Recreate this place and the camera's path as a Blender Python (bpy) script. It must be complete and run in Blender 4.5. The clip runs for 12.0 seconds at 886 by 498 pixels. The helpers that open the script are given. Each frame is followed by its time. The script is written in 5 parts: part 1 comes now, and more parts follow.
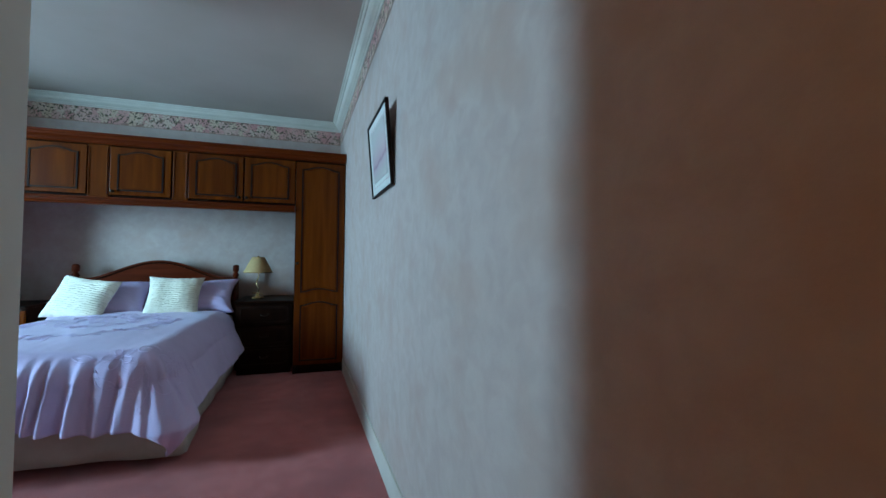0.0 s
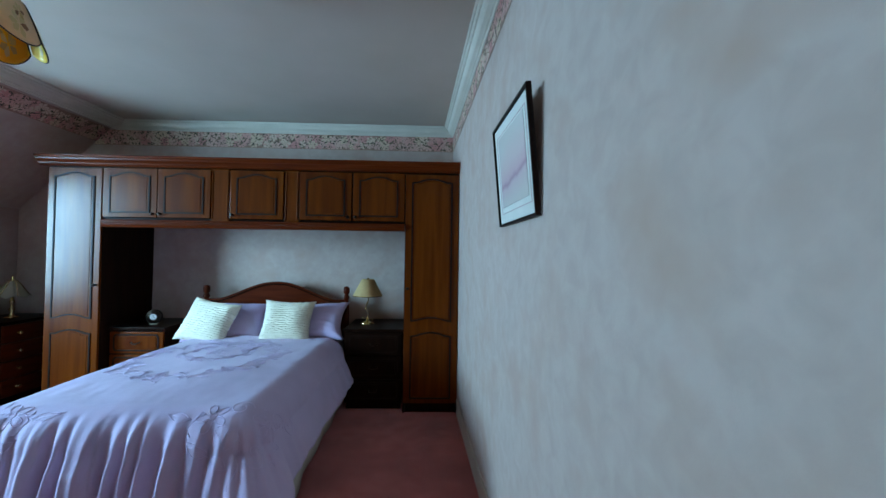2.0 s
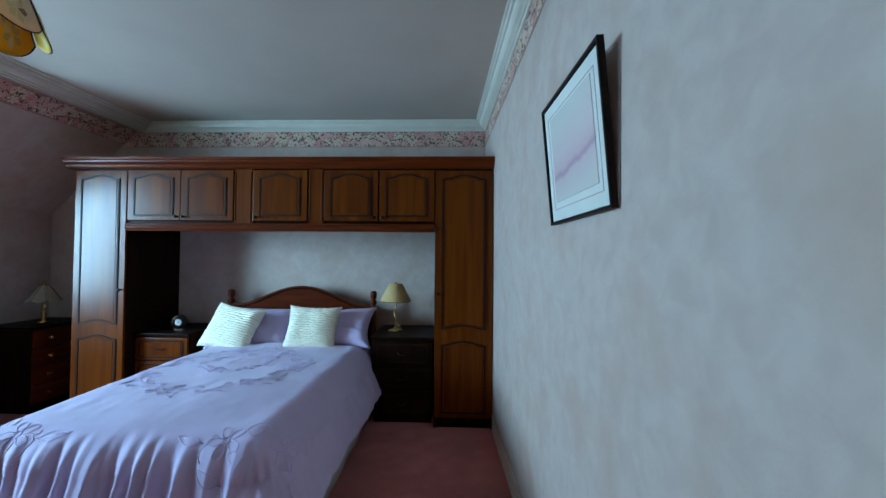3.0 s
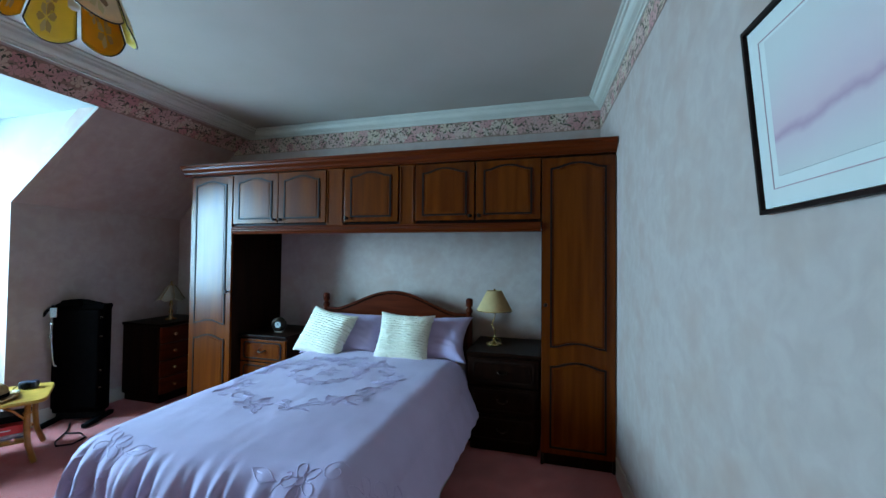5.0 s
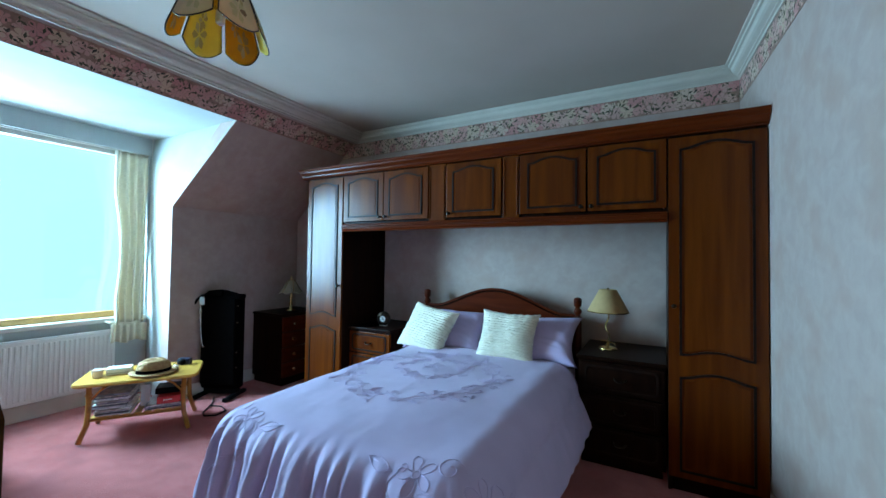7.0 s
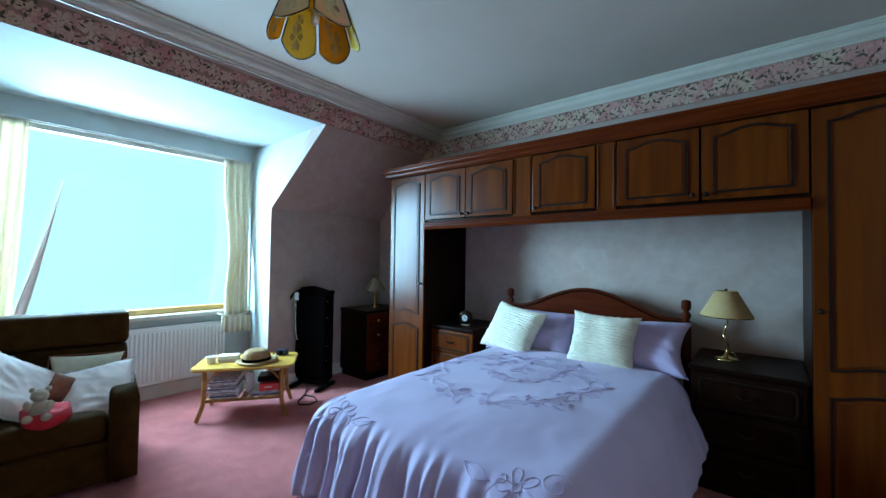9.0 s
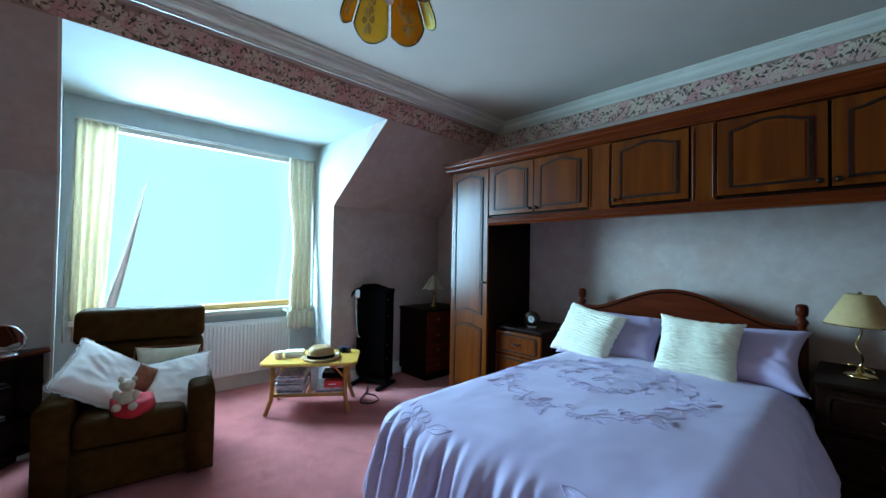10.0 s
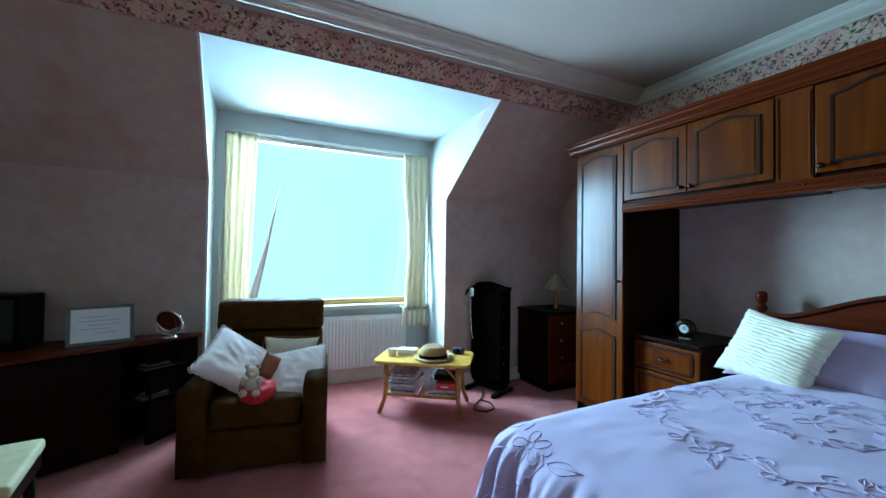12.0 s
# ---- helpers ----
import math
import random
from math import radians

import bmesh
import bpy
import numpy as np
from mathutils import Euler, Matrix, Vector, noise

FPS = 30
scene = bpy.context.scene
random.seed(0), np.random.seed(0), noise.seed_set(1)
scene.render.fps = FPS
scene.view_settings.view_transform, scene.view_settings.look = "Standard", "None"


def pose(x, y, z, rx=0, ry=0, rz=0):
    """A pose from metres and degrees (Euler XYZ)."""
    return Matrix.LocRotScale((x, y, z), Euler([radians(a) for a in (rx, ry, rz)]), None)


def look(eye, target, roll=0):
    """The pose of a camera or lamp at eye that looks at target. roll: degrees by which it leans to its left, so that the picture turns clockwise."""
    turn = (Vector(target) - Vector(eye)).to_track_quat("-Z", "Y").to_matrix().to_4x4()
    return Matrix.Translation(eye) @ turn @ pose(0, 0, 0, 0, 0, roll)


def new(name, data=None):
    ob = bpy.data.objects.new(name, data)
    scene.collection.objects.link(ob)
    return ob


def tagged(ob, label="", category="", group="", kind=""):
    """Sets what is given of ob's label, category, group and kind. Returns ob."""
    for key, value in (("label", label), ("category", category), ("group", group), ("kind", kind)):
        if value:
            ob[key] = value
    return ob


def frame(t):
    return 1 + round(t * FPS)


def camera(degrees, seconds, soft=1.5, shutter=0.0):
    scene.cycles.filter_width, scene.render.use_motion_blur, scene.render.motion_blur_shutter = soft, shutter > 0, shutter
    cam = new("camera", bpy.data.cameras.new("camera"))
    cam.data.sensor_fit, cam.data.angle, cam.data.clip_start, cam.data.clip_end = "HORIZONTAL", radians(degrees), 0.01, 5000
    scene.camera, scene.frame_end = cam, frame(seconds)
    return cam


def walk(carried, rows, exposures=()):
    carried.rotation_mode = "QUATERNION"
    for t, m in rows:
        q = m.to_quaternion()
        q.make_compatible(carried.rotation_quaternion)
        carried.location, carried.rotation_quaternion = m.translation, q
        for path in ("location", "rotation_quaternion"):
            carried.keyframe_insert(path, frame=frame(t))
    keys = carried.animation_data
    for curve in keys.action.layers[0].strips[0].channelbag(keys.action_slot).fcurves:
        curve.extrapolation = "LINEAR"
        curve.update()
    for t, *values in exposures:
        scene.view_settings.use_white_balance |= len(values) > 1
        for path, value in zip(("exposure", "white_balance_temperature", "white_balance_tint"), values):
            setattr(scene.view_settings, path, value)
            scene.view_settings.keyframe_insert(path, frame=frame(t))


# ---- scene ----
cam = camera(97.1, 12.0)
PATH = [
    (0, (0.069, 0.163, 1.133), (0.67, 2.07, 1.186), 0.6),
    (0.5, (0.089, 0.357, 1.163), (0.469, 2.32, 1.21), 0.7),
    (1, (0.096, 0.544, 1.201), (0.271, 2.536, 1.241), 0.7),
    (1.5, (0.077, 0.711, 1.279), (0.189, 2.708, 1.319), 0.8),
    (2, (0.064, 0.82, 1.358), (0.126, 2.819, 1.399), 0.8),
    (2.5, (0.05, 0.942, 1.367), (0.033, 2.941, 1.411), 0.6),
    (4.5, (-0.077, 1.434, 1.386), (-0.421, 3.404, 1.432), 0.6),
    (5, (-0.089, 1.492, 1.388), (-0.63, 3.417, 1.434), 0.6),
    (5.5, (-0.112, 1.518, 1.377), (-0.812, 3.391, 1.423), 0.7),
    (6, (-0.152, 1.523, 1.366), (-0.961, 3.351, 1.416), 0.7),
    (6.5, (-0.186, 1.537, 1.345), (-1.075, 3.327, 1.4), 0.7),
    (7, (-0.216, 1.551, 1.336), (-1.18, 3.303, 1.388), 0.8),
    (9, (-0.339, 1.594, 1.308), (-1.613, 3.136, 1.359), 0.8),
    (9.5, (-0.414, 1.598, 1.302), (-1.793, 3.046, 1.351), 0.9),
    (10, (-0.539, 1.617, 1.289), (-1.993, 2.99, 1.333), 1.0),
    (10.5, (-0.621, 1.683, 1.267), (-2.156, 2.965, 1.315), 0.9),
    (11, (-0.699, 1.745, 1.269), (-2.314, 2.924, 1.309), 0.8),
    (11.5, (-0.755, 1.823, 1.253), (-2.476, 2.841, 1.292), 0.8),
    (12, (-0.776, 1.842, 1.24), (-2.576, 2.714, 1.28), 0.8),
]
walk(cam, [(t, look(eye, target, roll)) for t, eye, target, roll in PATH])

# ---- light and exposure ----
world = bpy.data.worlds.new("sky")
world.use_nodes = True
scene.world = world
sky = world.node_tree.nodes.new("ShaderNodeTexSky")
sky.sky_type, sky.sun_disc = 'NISHITA', False
sky.sun_elevation, sky.sun_rotation = radians(35), radians(200)
world.node_tree.links.new(sky.outputs[0], world.node_tree.nodes["Background"].inputs[0])
world.node_tree.nodes["Background"].inputs[1].default_value = 0.1

# the overcast daylight that fills the dormer window
day = bpy.data.lights.new("window_daylight", 'AREA')
day.shape, day.size, day.size_y = 'RECTANGLE', 1.85, 1.00
day.energy, day.color = 575.0, (0.35, 0.69, 0.99)
day_ob = new("window_daylight", day)
day_ob.matrix_world = pose(-5.26, 2.22, 1.66, 0, -71, 9)

# unseen warm bulb, added on the landing to tint the shaded entry wall
land = bpy.data.lights.new("assumed_landing_bulb", 'POINT')
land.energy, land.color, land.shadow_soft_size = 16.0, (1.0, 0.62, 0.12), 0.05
new("assumed_landing_bulb", land).matrix_world = pose(-0.25, -1.35, 2.33)

# ---- materials ----
def M(name, c1, c2=None, scale=8.0, rough=0.6, bump=0.0, bscale=60.0, metal=0.0, stretch=(1, 1, 1), detail=4.0, c3=None, spec=0.5, sheen=0.0, lo=0.35, hi=0.65, dist=0.0):
    m = bpy.data.materials.new(name)
    m.use_nodes = True
    nt = m.node_tree
    b = nt.nodes["Principled BSDF"]
    b.inputs["Roughness"].default_value, b.inputs["Metallic"].default_value = rough, metal
    b.inputs["Specular IOR Level"].default_value = spec
    if sheen:
        b.inputs["Sheen Weight"].default_value = sheen
    tc = nt.nodes.new("ShaderNodeTexCoord")
    mp = nt.nodes.new("ShaderNodeMapping")
    mp.inputs["Scale"].default_value = stretch
    info = nt.nodes.new("ShaderNodeObjectInfo")
    nt.links.new(tc.outputs["Object"], mp.inputs["Vector"])
    off = nt.nodes.new("ShaderNodeVectorMath")
    off.operation = 'ADD'
    mul = nt.nodes.new("ShaderNodeMath")
    mul.operation, mul.inputs[1].default_value = 'MULTIPLY', 37.0
    nt.links.new(info.outputs["Random"], mul.inputs[0])
    nt.links.new(mp.outputs[0], off.inputs[0])
    nt.links.new(mul.outputs[0], off.inputs[1])
    col = None
    if c2:
        n = nt.nodes.new("ShaderNodeTexNoise")
        n.inputs["Scale"].default_value, n.inputs["Detail"].default_value = scale, detail
        n.inputs["Distortion"].default_value = dist
        nt.links.new(off.outputs[0], n.inputs["Vector"])
        r = nt.nodes.new("ShaderNodeValToRGB")
        r.color_ramp.elements[0].position, r.color_ramp.elements[1].position = lo, hi
        r.color_ramp.elements[0].color, r.color_ramp.elements[1].color = (*c1, 1), (*c2, 1)
        nt.links.new(n.outputs["Fac"], r.inputs[0])
        col = r.outputs[0]
        if c3:
            n2 = nt.nodes.new("ShaderNodeTexNoise")
            n2.inputs["Scale"].default_value, n2.inputs["Detail"].default_value = scale * 0.31, 3.0
            nt.links.new(off.outputs[0], n2.inputs["Vector"])
            r2 = nt.nodes.new("ShaderNodeValToRGB")
            r2.color_ramp.elements[0].position, r2.color_ramp.elements[1].position = 0.48, 0.72
            mx = nt.nodes.new("ShaderNodeMix")
            mx.data_type = 'RGBA'
            nt.links.new(n2.outputs["Fac"], r2.inputs[0])
            nt.links.new(r2.outputs[0], mx.inputs["Factor"])
            nt.links.new(col, mx.inputs["A"])
            mx.inputs["B"].default_value = (*c3, 1)
            col = mx.outputs["Result"]
        nt.links.new(col, b.inputs["Base Color"])
    else:
        b.inputs["Base Color"].default_value = (*c1, 1)
    if bump:
        n3 = nt.nodes.new("ShaderNodeTexNoise")
        n3.inputs["Scale"].default_value, n3.inputs["Detail"].default_value = bscale, 3.0
        nt.links.new(off.outputs[0], n3.inputs["Vector"])
        bp = nt.nodes.new("ShaderNodeBump")
        bp.inputs["Strength"].default_value, bp.inputs["Distance"].default_value = bump, 0.01
        nt.links.new(n3.outputs["Fac"], bp.inputs["Height"])
        nt.links.new(bp.outputs[0], b.inputs["Normal"])
    return m


def island_mat(name, colors, rough=0.8):
    """One material whose separate pieces take one of several colours."""
    m = bpy.data.materials.new(name)
    m.use_nodes = True
    nt = m.node_tree
    g = nt.nodes.new("ShaderNodeNewGeometry")
    r = nt.nodes.new("ShaderNodeValToRGB")
    r.color_ramp.interpolation = 'CONSTANT'
    while len(r.color_ramp.elements) < len(colors):
        r.color_ramp.elements.new(0.5)
    for i, c in enumerate(colors):
        r.color_ramp.elements[i].position = i / len(colors)
        r.color_ramp.elements[i].color = (*c, 1)
    nt.links.new(g.outputs["Random Per Island"], r.inputs[0])
    nt.links.new(r.outputs[0], nt.nodes["Principled BSDF"].inputs["Base Color"])
    nt.nodes["Principled BSDF"].inputs["Roughness"].default_value = rough
    return m


def translucent(name, color, mix=0.5, rough=0.8, glow=None):
    m = M(name, color, tuple(c * 0.9 for c in color), 30, rough, 0.15, 400)
    nt = m.node_tree
    t = nt.nodes.new("ShaderNodeBsdfTranslucent")
    t.inputs[0].default_value = (*(glow or color), 1)
    s = nt.nodes.new("ShaderNodeMixShader")
    s.inputs[0].default_value = mix
    nt.links.new(nt.nodes["Principled BSDF"].outputs[0], s.inputs[1])
    nt.links.new(t.outputs[0], s.inputs[2])
    nt.links.new(s.outputs[0], nt.nodes["Material Output"].inputs[0])
    return m


paper = M("mottled wallpaper", (0.440, 0.322, 0.276), (0.485, 0.366, 0.317), 14.0, 0.75, 0.05, 90, c3=(0.430, 0.288, 0.232), lo=0.34, hi=0.66, dist=0.5)
plaster = M("white ceiling paint", (0.49, 0.39, 0.325), (0.525, 0.42, 0.355), 2.0, 0.85, 0.08, 120)
gloss = M("white gloss paint", (0.58, 0.52, 0.44), (0.64, 0.575, 0.49), 6.0, 0.35)
# white paint greyed down to hold back the glare beside the window
dormer_paint = M("dimmed white emulsion", (0.40, 0.41, 0.39), (0.44, 0.45, 0.43), 3.0, 0.85, 0.08, 120)
carpet = M("rose carpet", (0.54, 0.110, 0.098), (0.64, 0.150, 0.134), 9.0, 0.95, 0.9, 420, c3=(0.42, 0.080, 0.074), spec=0.1, sheen=0.3)
oak = M("honey veneer", (0.080, 0.0138, 0.0007), (0.132, 0.0272, 0.0014), 3.0, 0.27, 0.03, 14, stretch=(7, 7, 0.45), detail=5, dist=0.4, c3=(0.064, 0.0094, 0.0005), spec=0.20, lo=0.30, hi=0.70)
oak_h = M("honey veneer lengthwise", (0.075, 0.0105, 0.0018), (0.118, 0.0190, 0.0028), 3.0, 0.30, 0.04, 14, stretch=(0.6, 9, 9), detail=6, dist=0.6, spec=0.12)
groove = M("dark moulding stain", (0.010, 0.004, 0.0025), (0.018, 0.007, 0.004), 12, 0.5, spec=0.1)
# near-black wood, also put on parts that stand in shade
dark_and_shaded_wood = M("dark and shaded wood", (0.007, 0.0022, 0.0013), (0.015, 0.005, 0.0025), 3.0, 0.35, 0.04, 14, stretch=(8, 8, 0.7), detail=6, spec=0.05)
red_wood = M("red pine stain", (0.062, 0.0085, 0.0022), (0.095, 0.0145, 0.0036), 3.0, 0.30, 0.04, 14, stretch=(0.8, 8, 8), detail=6, dist=0.5, spec=0.12)
bronze = M("dark bronze", (0.035, 0.024, 0.018), None, rough=0.35, metal=1.0)
brass = M("polished brass", (0.72, 0.50, 0.20), None, rough=0.22, metal=1.0)
chrome = M("chrome", (0.75, 0.76, 0.78), None, rough=0.15, metal=1.0)
black = M("black fabric", (0.0016, 0.0012, 0.0012), (0.003, 0.0024, 0.0024), 30, 0.9, 0.3, 300, spec=0.01)
black_gloss = M("black plastic", (0.004, 0.004, 0.0045), None, rough=0.45, spec=0.05)
lavender = M("lavender cotton", (0.53, 0.415, 0.60), (0.565, 0.445, 0.635), 6, 0.8, 0.12, 700, sheen=0.2, spec=0.25)
stitch = M("lavender embroidery", (0.58, 0.46, 0.665), (0.63, 0.51, 0.72), 40, 0.6, 0.3, 900)
cream_plush = M("ivory ruched satin", (0.74, 0.66, 0.50), (0.82, 0.75, 0.59), 25, 0.5, 0.3, 160, sheen=0.3)
linen = M("white linen", (0.78, 0.63, 0.58), (0.84, 0.69, 0.64), 10, 0.85, 0.2, 300)
lace = M("lace trim", (0.62, 0.56, 0.51), None, rough=0.9)
valance_m = M("cream valance", (0.44, 0.39, 0.32), (0.50, 0.45, 0.38), 10, 0.85, 0.15, 300)
olive = M("olive velour", (0.042, 0.0165, 0.0032), (0.068, 0.0280, 0.0060), 14, 0.85, 0.25, 260, spec=0.06)
bamboo_leg = M("orange bamboo cane", (0.33, 0.12, 0.018), (0.45, 0.185, 0.03), 6, 0.3, 0.05, 40, stretch=(3, 3, 3))
bamboo = M("varnished bamboo", (0.54, 0.27, 0.045), (0.62, 0.33, 0.065), 6, 0.28, 0.05, 40, stretch=(3, 3, 3))
straw = M("woven straw", (0.36, 0.19, 0.07), (0.47, 0.27, 0.11), 60, 0.8, 0.7, 240)
shade_m = translucent("parchment shade", (0.62, 0.40, 0.17), 0.20)
curtain_m = translucent("cream curtain", (0.80, 0.74, 0.60), 0.45, glow=(0.58, 0.48, 0.35))
amber_g = translucent("amber glass", (0.95, 0.54, 0.05), 0.55, 0.18, glow=(1.0, 0.62, 0.07))
yellow_g = translucent("yellow glass", (0.97, 0.76, 0.16), 0.55, 0.18, glow=(1.0, 0.85, 0.20))
ivory_g = translucent("ivory glass", (0.88, 0.72, 0.48), 0.45, 0.18, glow=(0.95, 0.75, 0.42))
frost_g = translucent("frosted lamp glass", (0.55, 0.47, 0.36), 0.40, 0.25)
radiator_m = M("radiator enamel", (0.74, 0.72, 0.68), None, rough=0.4)
pine = M("varnished window timber", (0.50, 0.26, 0.07), (0.60, 0.34, 0.11), 4, 0.35, 0.04, 30, stretch=(6, 0.6, 6))
mint = M("pale sage upholstery", (0.52, 0.42, 0.23), (0.58, 0.47, 0.27), 20, 0.8, 0.2, 300)
red_cloth = M("red velvet", (0.50, 0.008, 0.014), (0.62, 0.015, 0.025), 20, 0.8, 0.2, 300)
teddy_m = M("cream toy plush", (0.66, 0.52, 0.37), (0.74, 0.60, 0.44), 40, 0.95, 0.8, 300)
rust = M("rust silk", (0.16, 0.035, 0.012), (0.30, 0.075, 0.025), 20, 0.5)
white_card = M("white card", (0.78, 0.78, 0.76), None, rough=0.7)
grey_ink = M("grey print", (0.42, 0.42, 0.44), None, rough=0.8)
red_card = M("red cover", (0.60, 0.03, 0.03), None, rough=0.4)
navy = M("navy plastic", (0.02, 0.025, 0.045), None, rough=0.3)
green_frame = M("grey green frame", (0.070, 0.090, 0.070), (0.10, 0.125, 0.10), 12, 0.4)
border_ground = M("border paper ground", (0.28, 0.155, 0.115), (0.37, 0.215, 0.16), 30, 0.75)
petal_m = island_mat("printed petals", [(0.60, 0.30, 0.26), (0.60, 0.42, 0.30), (0.57, 0.25, 0.23), (0.62, 0.44, 0.34), (0.58, 0.33, 0.28), (0.62, 0.38, 0.31)])
leaf_m = island_mat("printed leaves", [(0.07, 0.07, 0.035), (0.11, 0.09, 0.05), (0.05, 0.045, 0.03)])

# window pane: plain clear glass
pane_m = bpy.data.materials.new("window glass")
pane_m.use_nodes = True
_nt = pane_m.node_tree
_t = _nt.nodes.new("ShaderNodeBsdfTransparent")
_t.inputs[0].default_value = (0.97, 0.98, 0.98, 1)
_g = _nt.nodes.new("ShaderNodeBsdfGlossy")
_g.inputs["Roughness"].default_value = 0.02
_s = _nt.nodes.new("ShaderNodeMixShader")
_s.inputs[0].default_value = 0.05
_nt.links.new(_t.outputs[0], _s.inputs[1])
_nt.links.new(_g.outputs[0], _s.inputs[2])
_nt.links.new(_s.outputs[0], _nt.nodes["Material Output"].inputs[0])

# picture print: a pale wash with a soft rose haze
art_m = bpy.data.materials.new("watercolour print")
art_m.use_nodes = True
_nt = art_m.node_tree
_tc = _nt.nodes.new("ShaderNodeTexCoord")
_sp = _nt.nodes.new("ShaderNodeSeparateXYZ")
_nt.links.new(_tc.outputs["Object"], _sp.inputs[0])
_n = _nt.nodes.new("ShaderNodeTexNoise")
_n.inputs["Scale"].default_value, _n.inputs["Detail"].default_value = 5.0, 5.0
_nt.links.new(_tc.outputs["Object"], _n.inputs["Vector"])
_k = _nt.nodes.new("ShaderNodeMath")
_k.operation, _k.inputs[1].default_value = 'MULTIPLY_ADD', 0.10
_nt.links.new(_n.outputs["Fac"], _k.inputs[0])
_nt.links.new(_sp.outputs["Z"], _k.inputs[2])
_q = _nt.nodes.new("ShaderNodeMath")
_q.operation, _q.inputs[1].default_value = 'MULTIPLY_ADD', -0.13
_nt.links.new(_sp.outputs["X"], _q.inputs[0])
_nt.links.new(_k.outputs[0], _q.inputs[2])
_k = _q
_r = _nt.nodes.new("ShaderNodeValToRGB")
_e = _r.color_ramp.elements
_e[0].position, _e[0].color = 0.0, (0.60, 0.56, 0.50, 1)
_e[1].position, _e[1].color = 1.0, (0.60, 0.56, 0.50, 1)
for _p, _c in ((0.14, (0.62, 0.54, 0.49, 1)), (0.205, (0.62, 0.46, 0.46, 1)), (0.222, (0.48, 0.30, 0.34, 1)), (0.24, (0.62, 0.42, 0.43, 1)), (0.29, (0.64, 0.49, 0.47, 1)), (0.38, (0.62, 0.55, 0.50, 1))):
    _x = _e.new(_p)
    _x.color = _c
_nt.links.new(_k.outputs[0], _r.inputs[0])
_nt.links.new(_r.outputs[0], _nt.nodes["Principled BSDF"].inputs["Base Color"])
_nt.nodes["Principled BSDF"].inputs["Roughness"].default_value = 0.25


# ---- building tools ----
def part(name, bm, material, parent=None, label="", smooth=False):
    me = bpy.data.meshes.new(name)
    bmesh.ops.recalc_face_normals(bm, faces=bm.faces)
    bm.to_mesh(me)
    bm.free()
    me.materials.append(material)
    if smooth:
        me.polygons.foreach_set("use_smooth", [True] * len(me.polygons))
    ob = new(name, me)
    if parent:
        ob.parent = parent
    if label:
        ob["label"] = label
    return ob


def thing(name, x, y, z=0.0, rz=0.0, label="", category="", group=""):
    ob = new(name)
    ob.empty_display_size = 0.1
    ob.matrix_world = pose(x, y, z, 0, 0, rz)
    return tagged(ob, label, category, group)


def setting(name, bm, material, label="", smooth=False):
    return tagged(part(name, bm, material, None, "", smooth), label, name.rstrip("_0123456789").replace("_", " "), "", "structure")


def box(x0, x1, y0, y1, z0, z1, bev=0.0, bm=None, seg=2):
    b2 = bmesh.new()
    bmesh.ops.create_cube(b2, size=1.0)
    for v in b2.verts:
        v.co = ((x0 + x1) / 2 + v.co.x * (x1 - x0), (y0 + y1) / 2 + v.co.y * (y1 - y0), (z0 + z1) / 2 + v.co.z * (z1 - z0))
    if bev:
        bmesh.ops.bevel(b2, geom=b2.edges[:], offset=bev, segments=seg, profile=0.6, affect='EDGES')
    if bm is None:
        return b2
    me = bpy.data.meshes.new("t")
    b2.to_mesh(me)
    b2.free()
    bm.from_mesh(me)
    bpy.data.meshes.remove(me)
    return bm


def lathe(prof, seg=24, at=(0, 0, 0), m=None, bm=None):
    bm = bm or bmesh.new()
    rings = []
    for r, z in prof:
        ring = []
        for i in range(seg):
            a = 2 * math.pi * i / seg
            p = Vector((r * math.cos(a), r * math.sin(a), z))
            ring.append(bm.verts.new((m @ p if m else p) + Vector(at)))
        rings.append(ring)
    for a, b in zip(rings, rings[1:]):
        for i in range(seg):
            bm.faces.new((a[i], a[(i + 1) % seg], b[(i + 1) % seg], b[i]))
    bm.faces.new(rings[0][::-1])
    bm.faces.new(rings[-1])
    return bm


def tube(pts, r, seg=8, bm=None, closed=False, taper=None):
    bm = bm or bmesh.new()
    pts = [Vector(p) for p in pts]
    n = len(pts)
    rings, up = [], Vector((0.13, 0.21, 0.97)).normalized()
    for i, p in enumerate(pts):
        d = (pts[(i + 1) % n] - pts[i - 1]) if closed else (pts[min(i + 1, n - 1)] - pts[max(i - 1, 0)])
        d.normalize()
        s = d.cross(up)
        s = s.normalized() if s.length > 1e-4 else d.cross(Vector((1, 0, 0))).normalized()
        t = s.cross(d)
        up = t
        rr = r if taper is None else r * (1 + (taper - 1) * i / max(n - 1, 1))
        rings.append([bm.verts.new(p + (s * math.cos(2 * math.pi * k / seg) + t * math.sin(2 * math.pi * k / seg)) * rr) for k in range(seg)])
    pairs = list(zip(rings, rings[1:])) + ([(rings[-1], rings[0])] if closed else [])
    for a, b in pairs:
        for k in range(seg):
            bm.faces.new((a[k], a[(k + 1) % seg], b[(k + 1) % seg], b[k]))
    if not closed:
        bm.faces.new(rings[0][::-1])
        bm.faces.new(rings[-1])
    return bm


